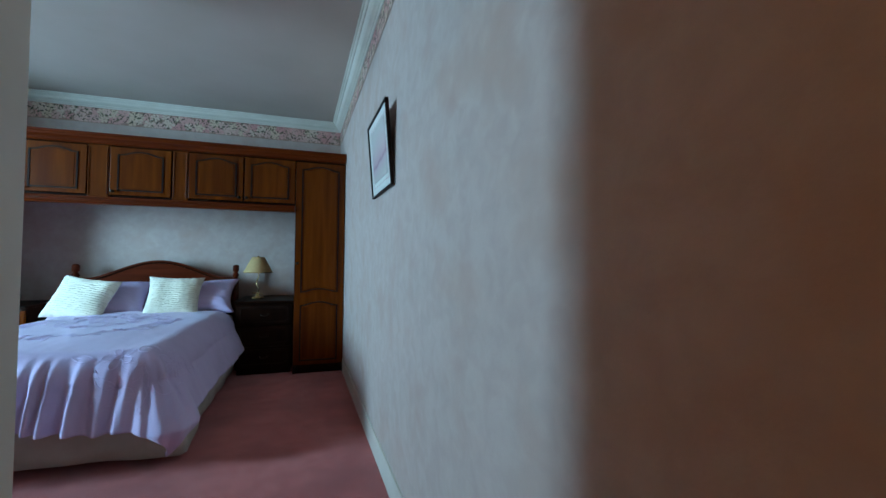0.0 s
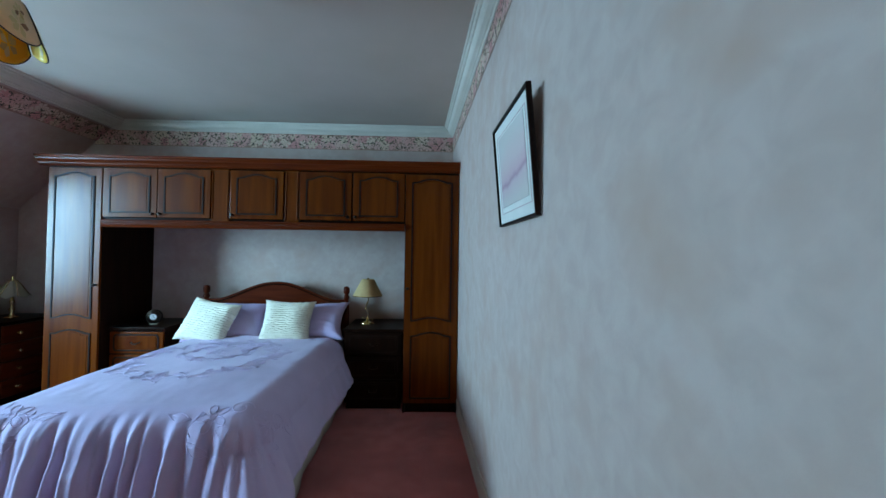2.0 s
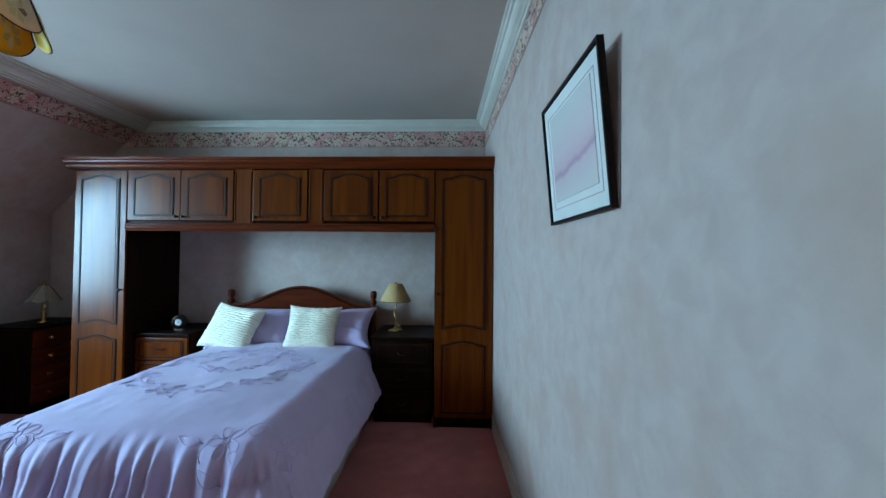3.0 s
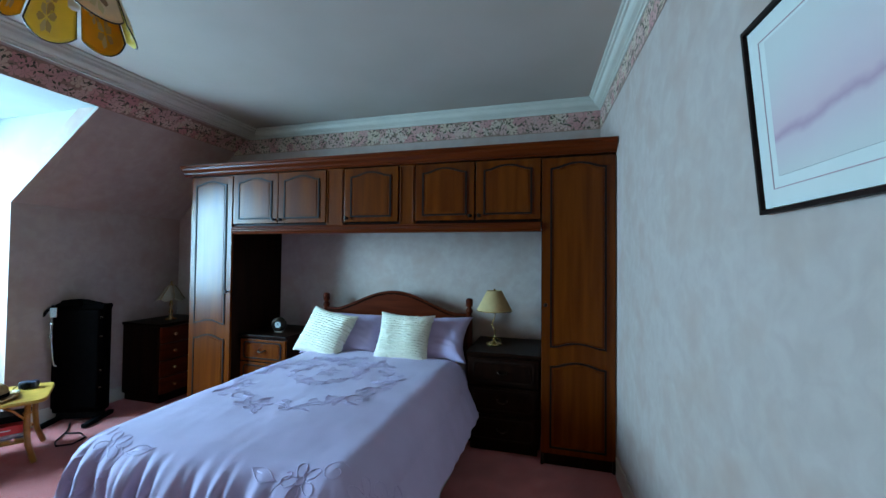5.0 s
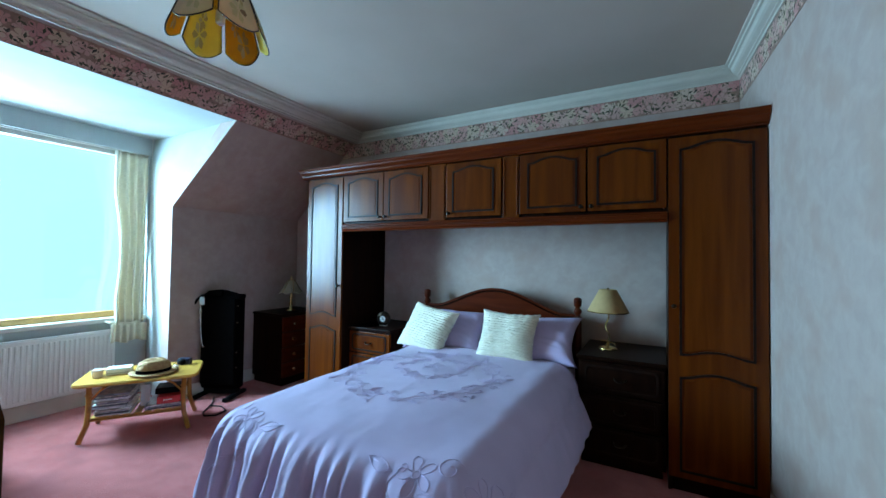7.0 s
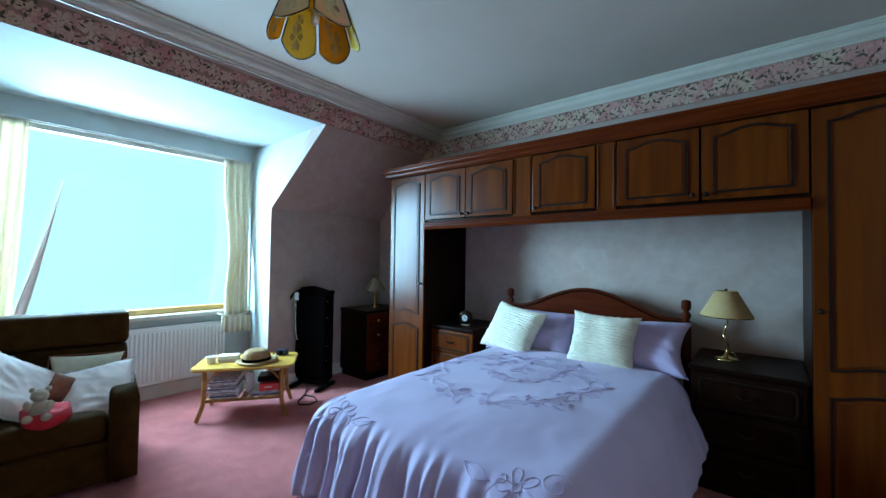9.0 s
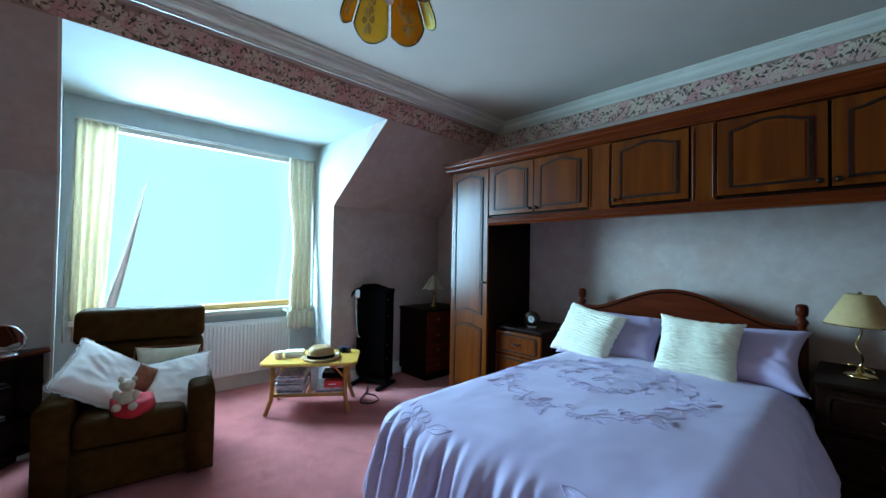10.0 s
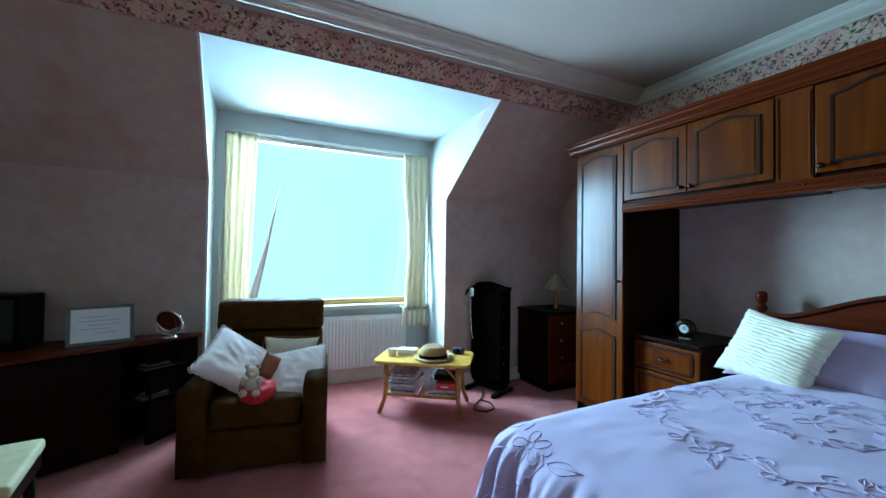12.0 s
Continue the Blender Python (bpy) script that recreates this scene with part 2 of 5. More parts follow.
def prism(poly, a, b, axis="y", bm=None):
    """A polygon drawn across an axis and carried from a to b along it."""
    bm = bm or bmesh.new()
    put = {"x": lambda p, h: (h, p[0], p[1]), "y": lambda p, h: (p[0], h, p[1]), "z": lambda p, h: (p[0], p[1], h)}[axis]
    lo, hi = [bm.verts.new(put(p, a)) for p in poly], [bm.verts.new(put(p, b)) for p in poly]
    n = len(poly)
    bm.faces.new(lo)
    bm.faces.new(hi[::-1])
    for i in range(n):
        bm.faces.new((lo[i], hi[i], hi[(i + 1) % n], lo[(i + 1) % n]))
    return bm


def ring(outer, inner, a, b, axis="y"):
    bm = bmesh.new()
    put = {"x": lambda p, h: (h, p[0], p[1]), "y": lambda p, h: (p[0], h, p[1])}[axis]
    L = [[bm.verts.new(put(p, h)) for p in poly] for poly in (outer, inner) for h in (a, b)]
    n = len(outer)
    for i in range(n):
        j = (i + 1) % n
        for s, t in ((0, 1), (1, 3), (3, 2), (2, 0)):
            bm.faces.new((L[s][i], L[s][j], L[t][j], L[t][i]))
    return bm


def grid(nu, nv, fn, close=False):
    bm = bmesh.new()
    vs = [[bm.verts.new(fn(i / nu, j / nv)) for j in range(nv + 1)] for i in range(nu + 1)]
    for i in range(nu):
        for j in range(nv):
            bm.faces.new((vs[i][j], vs[i + 1][j], vs[i + 1][j + 1], vs[i][j + 1]))
    return bm


def thicken(bm, d):
    bmesh.ops.recalc_face_normals(bm, faces=bm.faces)
    bm.normal_update()
    bmesh.ops.solidify(bm, geom=bm.faces[:], thickness=d)
    return bm


def arched(x0, x1, z0, z1, rise, base=0.0, n=12):
    """Outline of a cabinet panel: an arched head with small shoulders, and a foot that may be arched too."""
    w = x1 - x0
    sh = 0.13 * w
    pts = []
    def arc(za, up, rev):
        xs = [(x0 + sh) + (w - 2 * sh) * i / n for i in range(n + 1)]
        row = [(x0, za)] + [(x, za + up * (0.18 + 0.82 * math.sin(math.pi * i / n))) for i, x in enumerate(xs)] + [(x1, za)]
        return row[::-1] if rev else row
    pts += arc(z0 - 0.0, base, False)
    pts += arc(z1 - rise, rise, True)
    return pts


def grow(poly, d):
    cx, cz = (min(p[0] for p in poly) + max(p[0] for p in poly)) / 2, (min(p[1] for p in poly) + max(p[1] for p in poly)) / 2
    hw, hz = max(p[0] for p in poly) - cx, max(p[1] for p in poly) - cz
    return [(cx + (p[0] - cx) * (hw + d) / hw, cz + (p[1] - cz) * (hz + d) / hz) for p in poly]


def pillow(w, h, t, nu=22, nv=18, ripple=0.0, rows=16, pinched=0.12, crumple=0.0, seed=0):
    """A stuffed cushion, flat in x and z, full in y."""
    bm = bmesh.new()
    top, bot = {}, {}
    for i in range(nu + 1):
        for j in range(nv + 1):
            u, v = 2 * i / nu - 1, 2 * j / nv - 1
            pinch = 1 - pinched * (1 - u * u) * abs(v) ** 3
            pinch2 = 1 - pinched * (1 - v * v) * abs(u) ** 3
            x, z = u * w / 2 * pinch2, v * h / 2 * pinch
            if ripple:
                x, z = x * (1 + 0.035 * noise.noise(Vector((u, v * 11, seed)))), z * (1 + 0.03 * noise.noise(Vector((u * 9, v, seed + 5.0))))
            f = max(0.0, (1 - u ** 4) * (1 - v ** 4)) ** 0.55
            d = t / 2 * f * (1 + 0.16 * noise.noise(Vector((u * 1.9 + seed, v * 1.9, seed))))
            if ripple:
                d += f * ripple * (math.sin(rows * math.pi * v + 3.0 * noise.noise(Vector((u * 5, v * 6, seed)))) * (0.6 + 0.8 * noise.noise(Vector((u * 9, v * 5, seed + 3.0)))) + 0.6 * noise.noise(Vector((u * 21, v * 26, seed))))
            sag = 0.0
            if crumple:
                fold = noise.noise(Vector((u * 2.2 + v * 3.1 + seed, v * 1.1 - u * 0.8, seed * 1.7)))
                d += crumple * f * (1.3 * (0.35 - abs(fold)) + 0.3 * noise.noise(Vector((u * 5 + seed, v * 6, 2.0))))
                sag = crumple * 1.8 * (1 - f) * noise.noise(Vector((u * 1.6, v * 1.6, seed + 4.0)))
            top[i, j] = bm.verts.new((x, sag - d, z))
            bot[i, j] = top[i, j] if abs(u) == 1 or abs(v) == 1 else bm.verts.new((x, sag + d, z))
    for i in range(nu):
        for j in range(nv):
            bm.faces.new((top[i, j], top[i + 1, j], top[i + 1, j + 1], top[i, j + 1]))
            q = (bot[i, j], bot[i, j + 1], bot[i + 1, j + 1], bot[i + 1, j])
            bm.faces.new(q)
    return bm


def knob(parent, x, y, z, r=0.013, mt=None):
    m = Euler((radians(90), 0, 0)).to_matrix()
    return part("handle", lathe([(r * 0.9, 0), (r * 0.5, 0.004), (r * 0.45, 0.014), (r, 0.02), (r * 1.05, 0.027), (r * 0.6, 0.032)], 14, (x, y, z), m), mt or bronze, parent, "dark bronze knob", True)


# ---- the room ----
KX, KZ, TX, TZ, CZ = -4.084, 1.782, -3.136, 2.69, 2.69      # knee wall, its head, slope top, ceiling
NY, WX = 4.88, -4.66                                        # bed wall, window wall
D0, D1, D1T = 1.53, 3.47, 3.58                              # dormer sides
DZ, DX = 2.49, -3.345                                       # dormer ceiling and its front edge


def ex(y):
    """The wall with the picture runs a little out of square."""
    return 0.402 - 0.047 * (y - 2.3)


setting("floor", box(-4.95, 1.2, -2.2, 5.1, -0.08, 0.0), carpet, "rose red fitted carpet with worn pile")
setting("wall_north", prism([(KX - 0.15, 0), (0.45, 0), (0.45, CZ), (TX, CZ), (KX, KZ), (KX - 0.15, KZ)], NY, NY + 0.15), paper, "mottled wallpaper wall behind the bed")
setting("wall_east", prism([(ex(-2.2), -2.2), (ex(5.03), 5.03), (ex(5.03) + 0.15, 5.03), (ex(-2.2) + 0.15, -2.2)], 0, CZ, "z"), paper, "pale mottled wallpaper wall")
setting("ceiling", box(TX - 0.1, 0.9, -2.2, 5.03, CZ, CZ + 0.1), plaster, "white painted ceiling")
SY = 0.10
slab = [(KX, KZ), (TX, TZ), (TX - 0.1, TZ + 0.1), (KX - 0.12, KZ + 0.06)]
setting("sloping_wall_south", prism(slab, SY, D0), paper, "mottled wallpaper on sloping attic wall")
setting("sloping_wall_north", prism(slab, D1T, NY), paper, "mottled wallpaper on sloping attic wall")
strip = [(DX, DZ), (TX, TZ), (TX - 0.1, TZ + 0.1), (DX - 0.1, DZ + 0.1)]
setting("sloping_wall_over_dormer", prism(strip, D0, D1T), paper, "sloping wall above the dormer")
# wedge that closes the raked side of the dormer
bm = bmesh.new()
a, b, c = bm.verts.new((KX, D1, KZ)), bm.verts.new((DX, D1T, DZ)), bm.verts.new((KX, D1T, KZ))
d, e, f = bm.verts.new((KX - 0.12, D1, KZ + 0.06)), bm.verts.new((DX - 0.1, D1T, DZ + 0.1)), bm.verts.new((KX - 0.12, D1T, KZ + 0.06))
for q in ((a, b, c), (d, f, e), (a, d, e, b), (b, e, f, c), (a, c, f, d)):
    bm.faces.new(q)
setting("sloping_wall_wedge", bm, paper, "sloping wall beside the dormer")
setting("wall_west_south", box(KX - 0.12, KX, SY, D0, 0, KZ), paper, "low mottled wallpaper wall under the slope")
setting("wall_west_north", box(KX - 0.12, KX, D1, NY, 0, KZ), paper, "low mottled wallpaper wall under the slope")
# dormer sides, ceiling and window wall
setting("dormer_cheek_south", prism([(WX - 0.2, 0), (KX - 0.1, 0), (KX - 0.1, KZ), (DX - 0.1, DZ + 0.02), (WX - 0.2, DZ + 0.02)], D0 - 0.1, D0 - 0.002), dormer_paint, "white dormer side wall")
setting("dormer_trim_south", prism([(KX - 0.1, 0), (KX + 0.004, 0), (KX + 0.004, KZ), (DX + 0.004, DZ), (DX - 0.1, DZ), (KX - 0.1, KZ)], D0 - 0.004, D0 + 0.012), gloss, "white corner bead of the dormer")
bm = bmesh.new()
P = [(WX - 0.2, D1T, 0), (KX, D1, 0), (KX, D1, KZ), (DX, D1T, DZ + 0.02), (WX - 0.2, D1T, DZ + 0.02)]
lo = [bm.verts.new(p) for p in P]
hi = [bm.verts.new((p[0] - (0.0 if i in (0, 4) else 0.1), p[1] + 0.1, p[2])) for i, p in enumerate(P)]
for t3 in ((0, 1, 2), (0, 2, 4), (2, 3, 4)):
    bm.faces.new([lo[i] for i in t3])
    bm.faces.new([hi[i] for i in t3[::-1]])
for i in range(5):
    j = (i + 1) % 5
    bm.faces.new((lo[i], hi[i], hi[j], lo[j]))
setting("dormer_cheek_north", bm, dormer_paint, "white dormer side wall")
setting("dormer_ceiling", box(WX - 0.2, DX - 0.002, D0 - 0.1, D1T + 0.1, DZ, DZ + 0.08), dormer_paint, "white dormer ceiling")
O0, O1, OZ0, OZ1 = 1.60, 3.53, 0.735, 2.33
wall = box(WX - 0.2, WX, D0, D1T, 0, OZ0)
box(WX - 0.2, WX, D0, D1T, OZ1, DZ, 0, wall)
box(WX - 0.2, WX, D0, O0, OZ0, OZ1, 0, wall)
box(WX - 0.2, WX, O1, D1T, OZ0, OZ1, 0, wall)
setting("wall_window", wall, dormer_paint, "white wall around the dormer window")

win = new("window_1")
tagged(win, "wide dormer window with varnished timber frame, bright with daylight", "window", "", "structure")
win.matrix_world = pose(WX - 0.09, O0, OZ0)
L, Hh = O1 - O0, OZ1 - OZ0
part("window_frame", box(-0.03, 0.03, 0.0, L, 0.02, 0.075, 0.006), pine, win, "varnished timber bottom rail")
part("window_frame", box(-0.03, 0.03, 0.0, L, Hh - 0.05, Hh, 0.006), gloss, win)
part("window_frame", box(-0.03, 0.03, 0.0, 0.05, 0.077, Hh - 0.052, 0.006), gloss, win)
part("window_frame", box(-0.03, 0.03, L - 0.05, L, 0.077, Hh - 0.052, 0.006), gloss, win)
pane = part("pane", box(-0.006, 0.0, 0.05, L - 0.05, 0.075, Hh - 0.05), pane_m, win)
# overcast sky outside
sky_m = bpy.data.materials.new("overcast sky")
sky_m.use_nodes = True
sky_m.node_tree.nodes["Principled BSDF"].inputs["Base Color"].default_value = (0, 0, 0, 1)
sky_m.node_tree.nodes["Principled BSDF"].inputs["Emission Color"].default_value = (0.47, 1.0, 1.0, 1)
sky_m.node_tree.nodes["Principled BSDF"].inputs["Emission Strength"].default_value = 1.25
setting("backdrop", box(-9.1, -9.0, -9, 14, -3, 11), sky_m, "blank bright overcast sky")
part("window_sill", box(0.02, 0.135, 0.0, L, -0.02, 0.02, 0.008), gloss, win, "white gloss sill board")

# south wall with the doorway, and the landing behind it
setting("wall_south", box(KX, -0.455, SY - 0.12, SY, 0, CZ), paper, "mottled wallpaper wall with the door")
setting("wall_south_head", box(-0.455, 0.60, SY - 0.12, SY, 2.06, CZ), paper, "wall over the doorway")
setting("wall_landing_west", box(-1.0, -0.9, -2.2, SY - 0.12, 0, CZ), paper, "landing wall")
setting("wall_landing_south", box(-0.9, 0.75, -2.3, -2.2, 0, CZ), paper, "landing wall")
door = new("door_1")
tagged(door, "white painted door standing open into the bedroom", "door", "", "structure")
door.matrix_world = pose(-0.422, SY + 0.04, 0.0, 0, 0, 0.0)
part("door_leaf", box(-0.022, 0.022, 0.0, 0.850, 0.008, 2.03, 0.003), gloss, door)

# unseen fixture, added only to hold the assumed landing bulb
ll = thing("assumed_landing_light", -0.25, -1.35, CZ, 0, "unseen landing ceiling light, assumed and added for the warm bulb", "ceiling light")
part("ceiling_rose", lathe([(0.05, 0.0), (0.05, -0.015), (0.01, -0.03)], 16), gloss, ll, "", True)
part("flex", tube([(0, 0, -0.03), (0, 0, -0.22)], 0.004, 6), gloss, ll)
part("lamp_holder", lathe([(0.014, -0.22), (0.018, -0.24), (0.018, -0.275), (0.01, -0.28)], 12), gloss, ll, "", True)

# cornice: a stepped moulding, swept along each side
CP = [(0, 0), (0.100, 0), (0.100, 0.007), (0.094, 0.011), (0.086, 0.011), (0.082, 0.015), (0.082, 0.021), (0.075, 0.025), (0.068, 0.025), (0.064, 0.031), (0.058, 0.044), (0.046, 0.054), (0.030, 0.060), (0.024, 0.063), (0.024, 0.069), (0.014, 0.071), (0.010, 0.076), (0.010, 0.084), (0, 0.084)]


def cornice(name, p0, p1, inward, m0, m1, wide=1.0):
    """p0, p1: wall line ends; inward: unit vector into the room; m0, m1: how far each end is mitred."""
    bm = bmesh.new()
    p0, p1, n = Vector(p0), Vector(p1), Vector(inward)
    d = (p1 - p0).normalized()
    rows = [[bm.verts.new((*(p + n * (o * wide) + d * (m * o)), CZ - 0.001 - h)) for o, h in CP] for p, m in ((p0, m0), (p1, m1))]
    k = len(CP)
    for i in range(k):
        bm.faces.new((rows[0][i], rows[0][(i + 1) % k], rows[1][(i + 1) % k], rows[1][i]))
    bm.faces.new(rows[0])
    bm.faces.new(rows[1][::-1])
    return setting(name, bm, gloss, "white moulded plaster cornice")


TXC = TX - 0.005
cornice("cornice_north", (TXC, NY), (ex(NY), NY), (0, -1), 1.5, -1)
cornice("cornice_east", (ex(NY), NY), (ex(SY), SY), (-0.9989, -0.0465), 1, -1)
cornice("cornice_west", (TXC, NY), (TXC, SY), (1, 0), 1, -1, 1.5)
cornice("cornice_south", (TXC, SY), (ex(SY), SY), (0, 1), 1.5, -1)

# skirting boards
def skirting(name, x0, x1, y0, y1):
    bm = box(x0, x1, y0, y1, 0, 0.125, 0.004)
    return setting(name, bm, gloss, "white painted skirting board")


setting("baseboard_east", prism([(ex(SY), SY), (ex(4.23), 4.23), (ex(4.23) - 0.009, 4.23), (ex(SY) - 0.009, SY)], 0, 0.13, "z"), gloss, "white painted skirting board")
skirting("baseboard_west_north", KX, KX + 0.016, D1 + 0.01, NY)
skirting("baseboard_west_south", KX, KX + 0.016, SY, D0 - 0.01)
skirting("baseboard_window", WX, WX + 0.016, D0, D1T)
skirting("baseboard_south", KX + 0.016, -0.43, SY, SY + 0.016)

# floral paper border under the cornice: ground, printed flowers and leaves
def border(name, o, along, up, out, length, height, seed):
    rnd = random.Random(seed)
    o, along, up, out = Vector(o), Vector(along).normalized(), Vector(up).normalized(), Vector(out).normalized()
    at = lambda s, h, k: o + along * s + up * h + out * k
    bm = bmesh.new()
    c8 = [bm.verts.new(at(s, h, k)) for k in (0.0, 0.002) for s, h in ((0, 0), (length, 0), (length, height), (0, height))]
    for q in ((0, 1, 2, 3), (4, 7, 6, 5), (0, 4, 5, 1), (1, 5, 6, 2), (2, 6, 7, 3), (3, 7, 4, 0)):
        bm.faces.new([c8[i] for i in q])
    st = setting(name, bm, border_ground, "floral wallpaper border of pink and cream blooms")
    for nm, mt, kk in (("printed_petals", petal_m, 0.0026), ("printed_leaves", leaf_m, 0.0036), ("flower_centres", leaf_m, 0.0044)):
        bm = bmesh.new()
        n = int(length * {"printed_leaves": 95, "printed_petals": 36, "flower_centres": 34}[nm])
        for i in range(n):
            s = length * (i + 0.5 + rnd.uniform(-0.4, 0.4)) / n
            h = height * (0.5 + (0.22 if i % 2 else -0.22) + rnd.uniform(-0.12, 0.12)) if nm == "printed_petals" else rnd.uniform(0.08, 0.92) * height
            if nm == "printed_petals":
                R, turn = rnd.uniform(0.036, 0.056), rnd.uniform(0, 6.28)
                mid = bm.verts.new(at(min(max(s, 0), length), min(max(h, 0.004), height - 0.004), kk + 0.0001 * (i % 5)))
                for pt in range(6):
                    a0 = turn + pt * 1.0472
                    vs = [mid]
                    for w, rr in ((-0.44, 0.42), (-0.40, 0.80), (-0.14, 0.98), (0.14, 0.98), (0.40, 0.80), (0.44, 0.42)):
                        p, q = s + R * rr * math.cos(a0 + w), h + R * rr * math.sin(a0 + w)
                        vs.append(bm.verts.new(at(min(max(p, 0), length), min(max(q, 0.004), height - 0.004), kk + 0.0001 * (i % 5))))
                    bm.faces.new(vs)
            else:
                R, a0 = (rnd.uniform(0.011, 0.021) if nm == "printed_leaves" else rnd.uniform(0.007, 0.013)), rnd.uniform(0, 6.28)
                vs = []
                for p, q in ((-1, 0), (-0.2, -0.42), (1, 0), (-0.2, 0.42)):
                    vs.append(bm.verts.new(at(min(max(s + R * (p * math.cos(a0) - q * math.sin(a0)), 0), length), min(max(h + R * (p * math.sin(a0) + q * math.cos(a0)), 0.004), height - 0.004), kk + 0.0001 * (i % 4))))
                bm.faces.new(vs)
        tagged(part(nm, bm, mt, st), kind="stuff")


sl = Vector((KX - DX, 0, KZ - DZ)).normalized()
border("border_north", (-3.36, NY - 0.001, 2.452), (1, 0, 0), (0, 0, 1), (0, -1, 0), ex(NY) + 3.355, 0.155, 1)
border("border_east", (ex(NY), NY - 0.004, 2.452), (0.0465, -0.9989, 0), (0, 0, 1), (-1, -0.0465, 0), 4.7, 0.155, 2)
b0 = Vector((TX, 0, TZ)) + sl * 0.292
border("border_west", (b0.x, SY + 0.005, b0.z), (0, 1, 0), -sl, (0.69, 0, -0.72), NY - SY - 0.01, 0.185, 3)


# ---- fitted bedroom furniture ----
FY = 4.235                                                   # door faces


def panel_door(parent, x0, x1, z0, z1, panels, y=0.0, mt=oak, kx=None, kz=None):
    dr = part("door", box(x0, x1, y, y + 0.02, z0, z1, 0.003), mt, parent)
    for (pa, pb, rise, base) in panels:
        o = arched(x0 + 0.062, x1 - 0.062, pa, pb, rise, base)
        part("moulding", ring(grow(o, 0.007), grow(o, -0.006), y - 0.007, y + 0.001), groove, dr, "dark stained bead")
        part("raised_panel", prism(grow(o, -0.020), y - 0.006, y + 0.001), mt, dr)
        part("panel_bevel", ring(grow(o, -0.006), grow(o, -0.020), y - 0.003, y + 0.001), mt, dr)
    if kx is not None:
        knob(dr, kx, y, kz)
    return dr


def tall_unit(name, x0, x1, left_knob):
    w = x1 - x0
    t = thing(name, x0, FY, 0, 0, "tall honey wood fitted wardrobe with arched raised panels", "wardrobe", "fitted bedroom units")
    # carcass boards are near black, only the door is honey veneer
    part("side_panel", box(0, 0.018, 0.022, NY - FY - 0.004, 0.0, 2.09), dark_and_shaded_wood, t)
    part("side_panel", box(w - 0.018, w, 0.022, NY - FY - 0.004, 0.0, 2.09), dark_and_shaded_wood, t)
    part("top_panel", box(0.018, w - 0.018, 0.022, NY - FY - 0.004, 2.07, 2.09), dark_and_shaded_wood, t)
    part("back_panel", box(0.018, w - 0.018, NY - FY - 0.012, NY - FY - 0.004, 0.08, 2.07), dark_and_shaded_wood, t)
    part("plinth", box(0.018, w - 0.018, 0.04, 0.06, 0.0, 0.085), dark_and_shaded_wood, t)
    panel_door(t, 0.003, w - 0.003, 0.09, 2.075, [(0.80, 2.035, 0.035, 0.03), (0.135, 0.70, 0.035, 0.0)], kx=(0.03 if left_knob else w - 0.03), kz=1.08)
    return t


tall_unit("wardrobe", -3.195, -2.745, False)
tall_unit("wardrobe", -0.165, ex(FY) - 0.004, True)


def wall_unit(x0, x1, doors, label):
    t = thing("overhead_cabinet", x0, FY, 1.64, 0, label, "cabinet", "overhead cabinets")
    w, d = x1 - x0, NY - FY - 0.004
    # near-black boards behind the honey doors, underside too
    part("side_panel", box(0, 0.018, 0.022, d, 0, 0.45), dark_and_shaded_wood, t)
    part("side_panel", box(w - 0.018, w, 0.022, d, 0, 0.45), dark_and_shaded_wood, t)
    part("top_panel", box(0.018, w - 0.018, 0.022, d, 0.43, 0.45), dark_and_shaded_wood, t)
    part("bottom_panel", box(0.018, w - 0.018, 0.022, d, 0.0, 0.018), dark_and_shaded_wood, t)
    part("back_panel", box(0.018, w - 0.018, d - 0.008, d, 0.018, 0.43), dark_and_shaded_wood, t)
    for a, b, kx in doors:
        panel_door(t, a - x0, b - x0, 0.022, 0.44, [(0.065, 0.405, 0.035, 0.0)], kx=kx - x0, kz=0.052)
    return t


wall_unit(-2.744, -1.835, [(-2.738, -2.288, -2.315), (-2.282, -1.838, -2.255)], "double honey wood overhead cabinet with arched panel doors")
u = wall_unit(-1.68, -1.21, [(-1.672, -1.218, -1.645)], "single honey wood overhead cabinet with arched panel door")
wall_unit(-1.085, -0.166, [(-1.079, -0.632, -0.66), (-0.620, -0.172, -0.595)], "double honey wood overhead cabinet with arched panel doors")
for x0, x1 in ((-1.834, -1.681), (-1.209, -1.086)):
    t = thing("filler_panel", x0, FY, 1.64, 0, "plain honey wood filler between overhead cabinets", "panel", "filler panels")
    part("board", box(0, x1 - x0, 0.008, 0.028, 0, 0.45, 0.002), oak, t)
    for xx in (0.012, x1 - x0 - 0.012):
        part("bead", tube([(xx, 0.006, 0.02), (xx, 0.006, 0.43)], 0.005, 6), oak, t)


def moulding_run(name, x0, x1, prof, label, cat, mt):
    """A moulding along x; prof in (out, z) with out measured towards the room."""
    t = thing(name, x0, FY, 0, 0, label, cat)
    part("moulding", prism([(-o, z) for o, z in prof], 0, x1 - x0, "x"), mt, t)
    return t


cor = moulding_run("wardrobe_cornice", -3.262, ex(FY) - 0.004, [(-0.62, 2.092), (0.005, 2.092), (0.012, 2.10), (0.022, 2.104), (0.028, 2.118), (0.045, 2.135), (0.052, 2.138), (0.055, 2.152), (0.065, 2.158), (0.066, 2.175), (-0.62, 2.175)], "long reddish wood cornice moulding on top of the wardrobes", "moulding", oak_h)
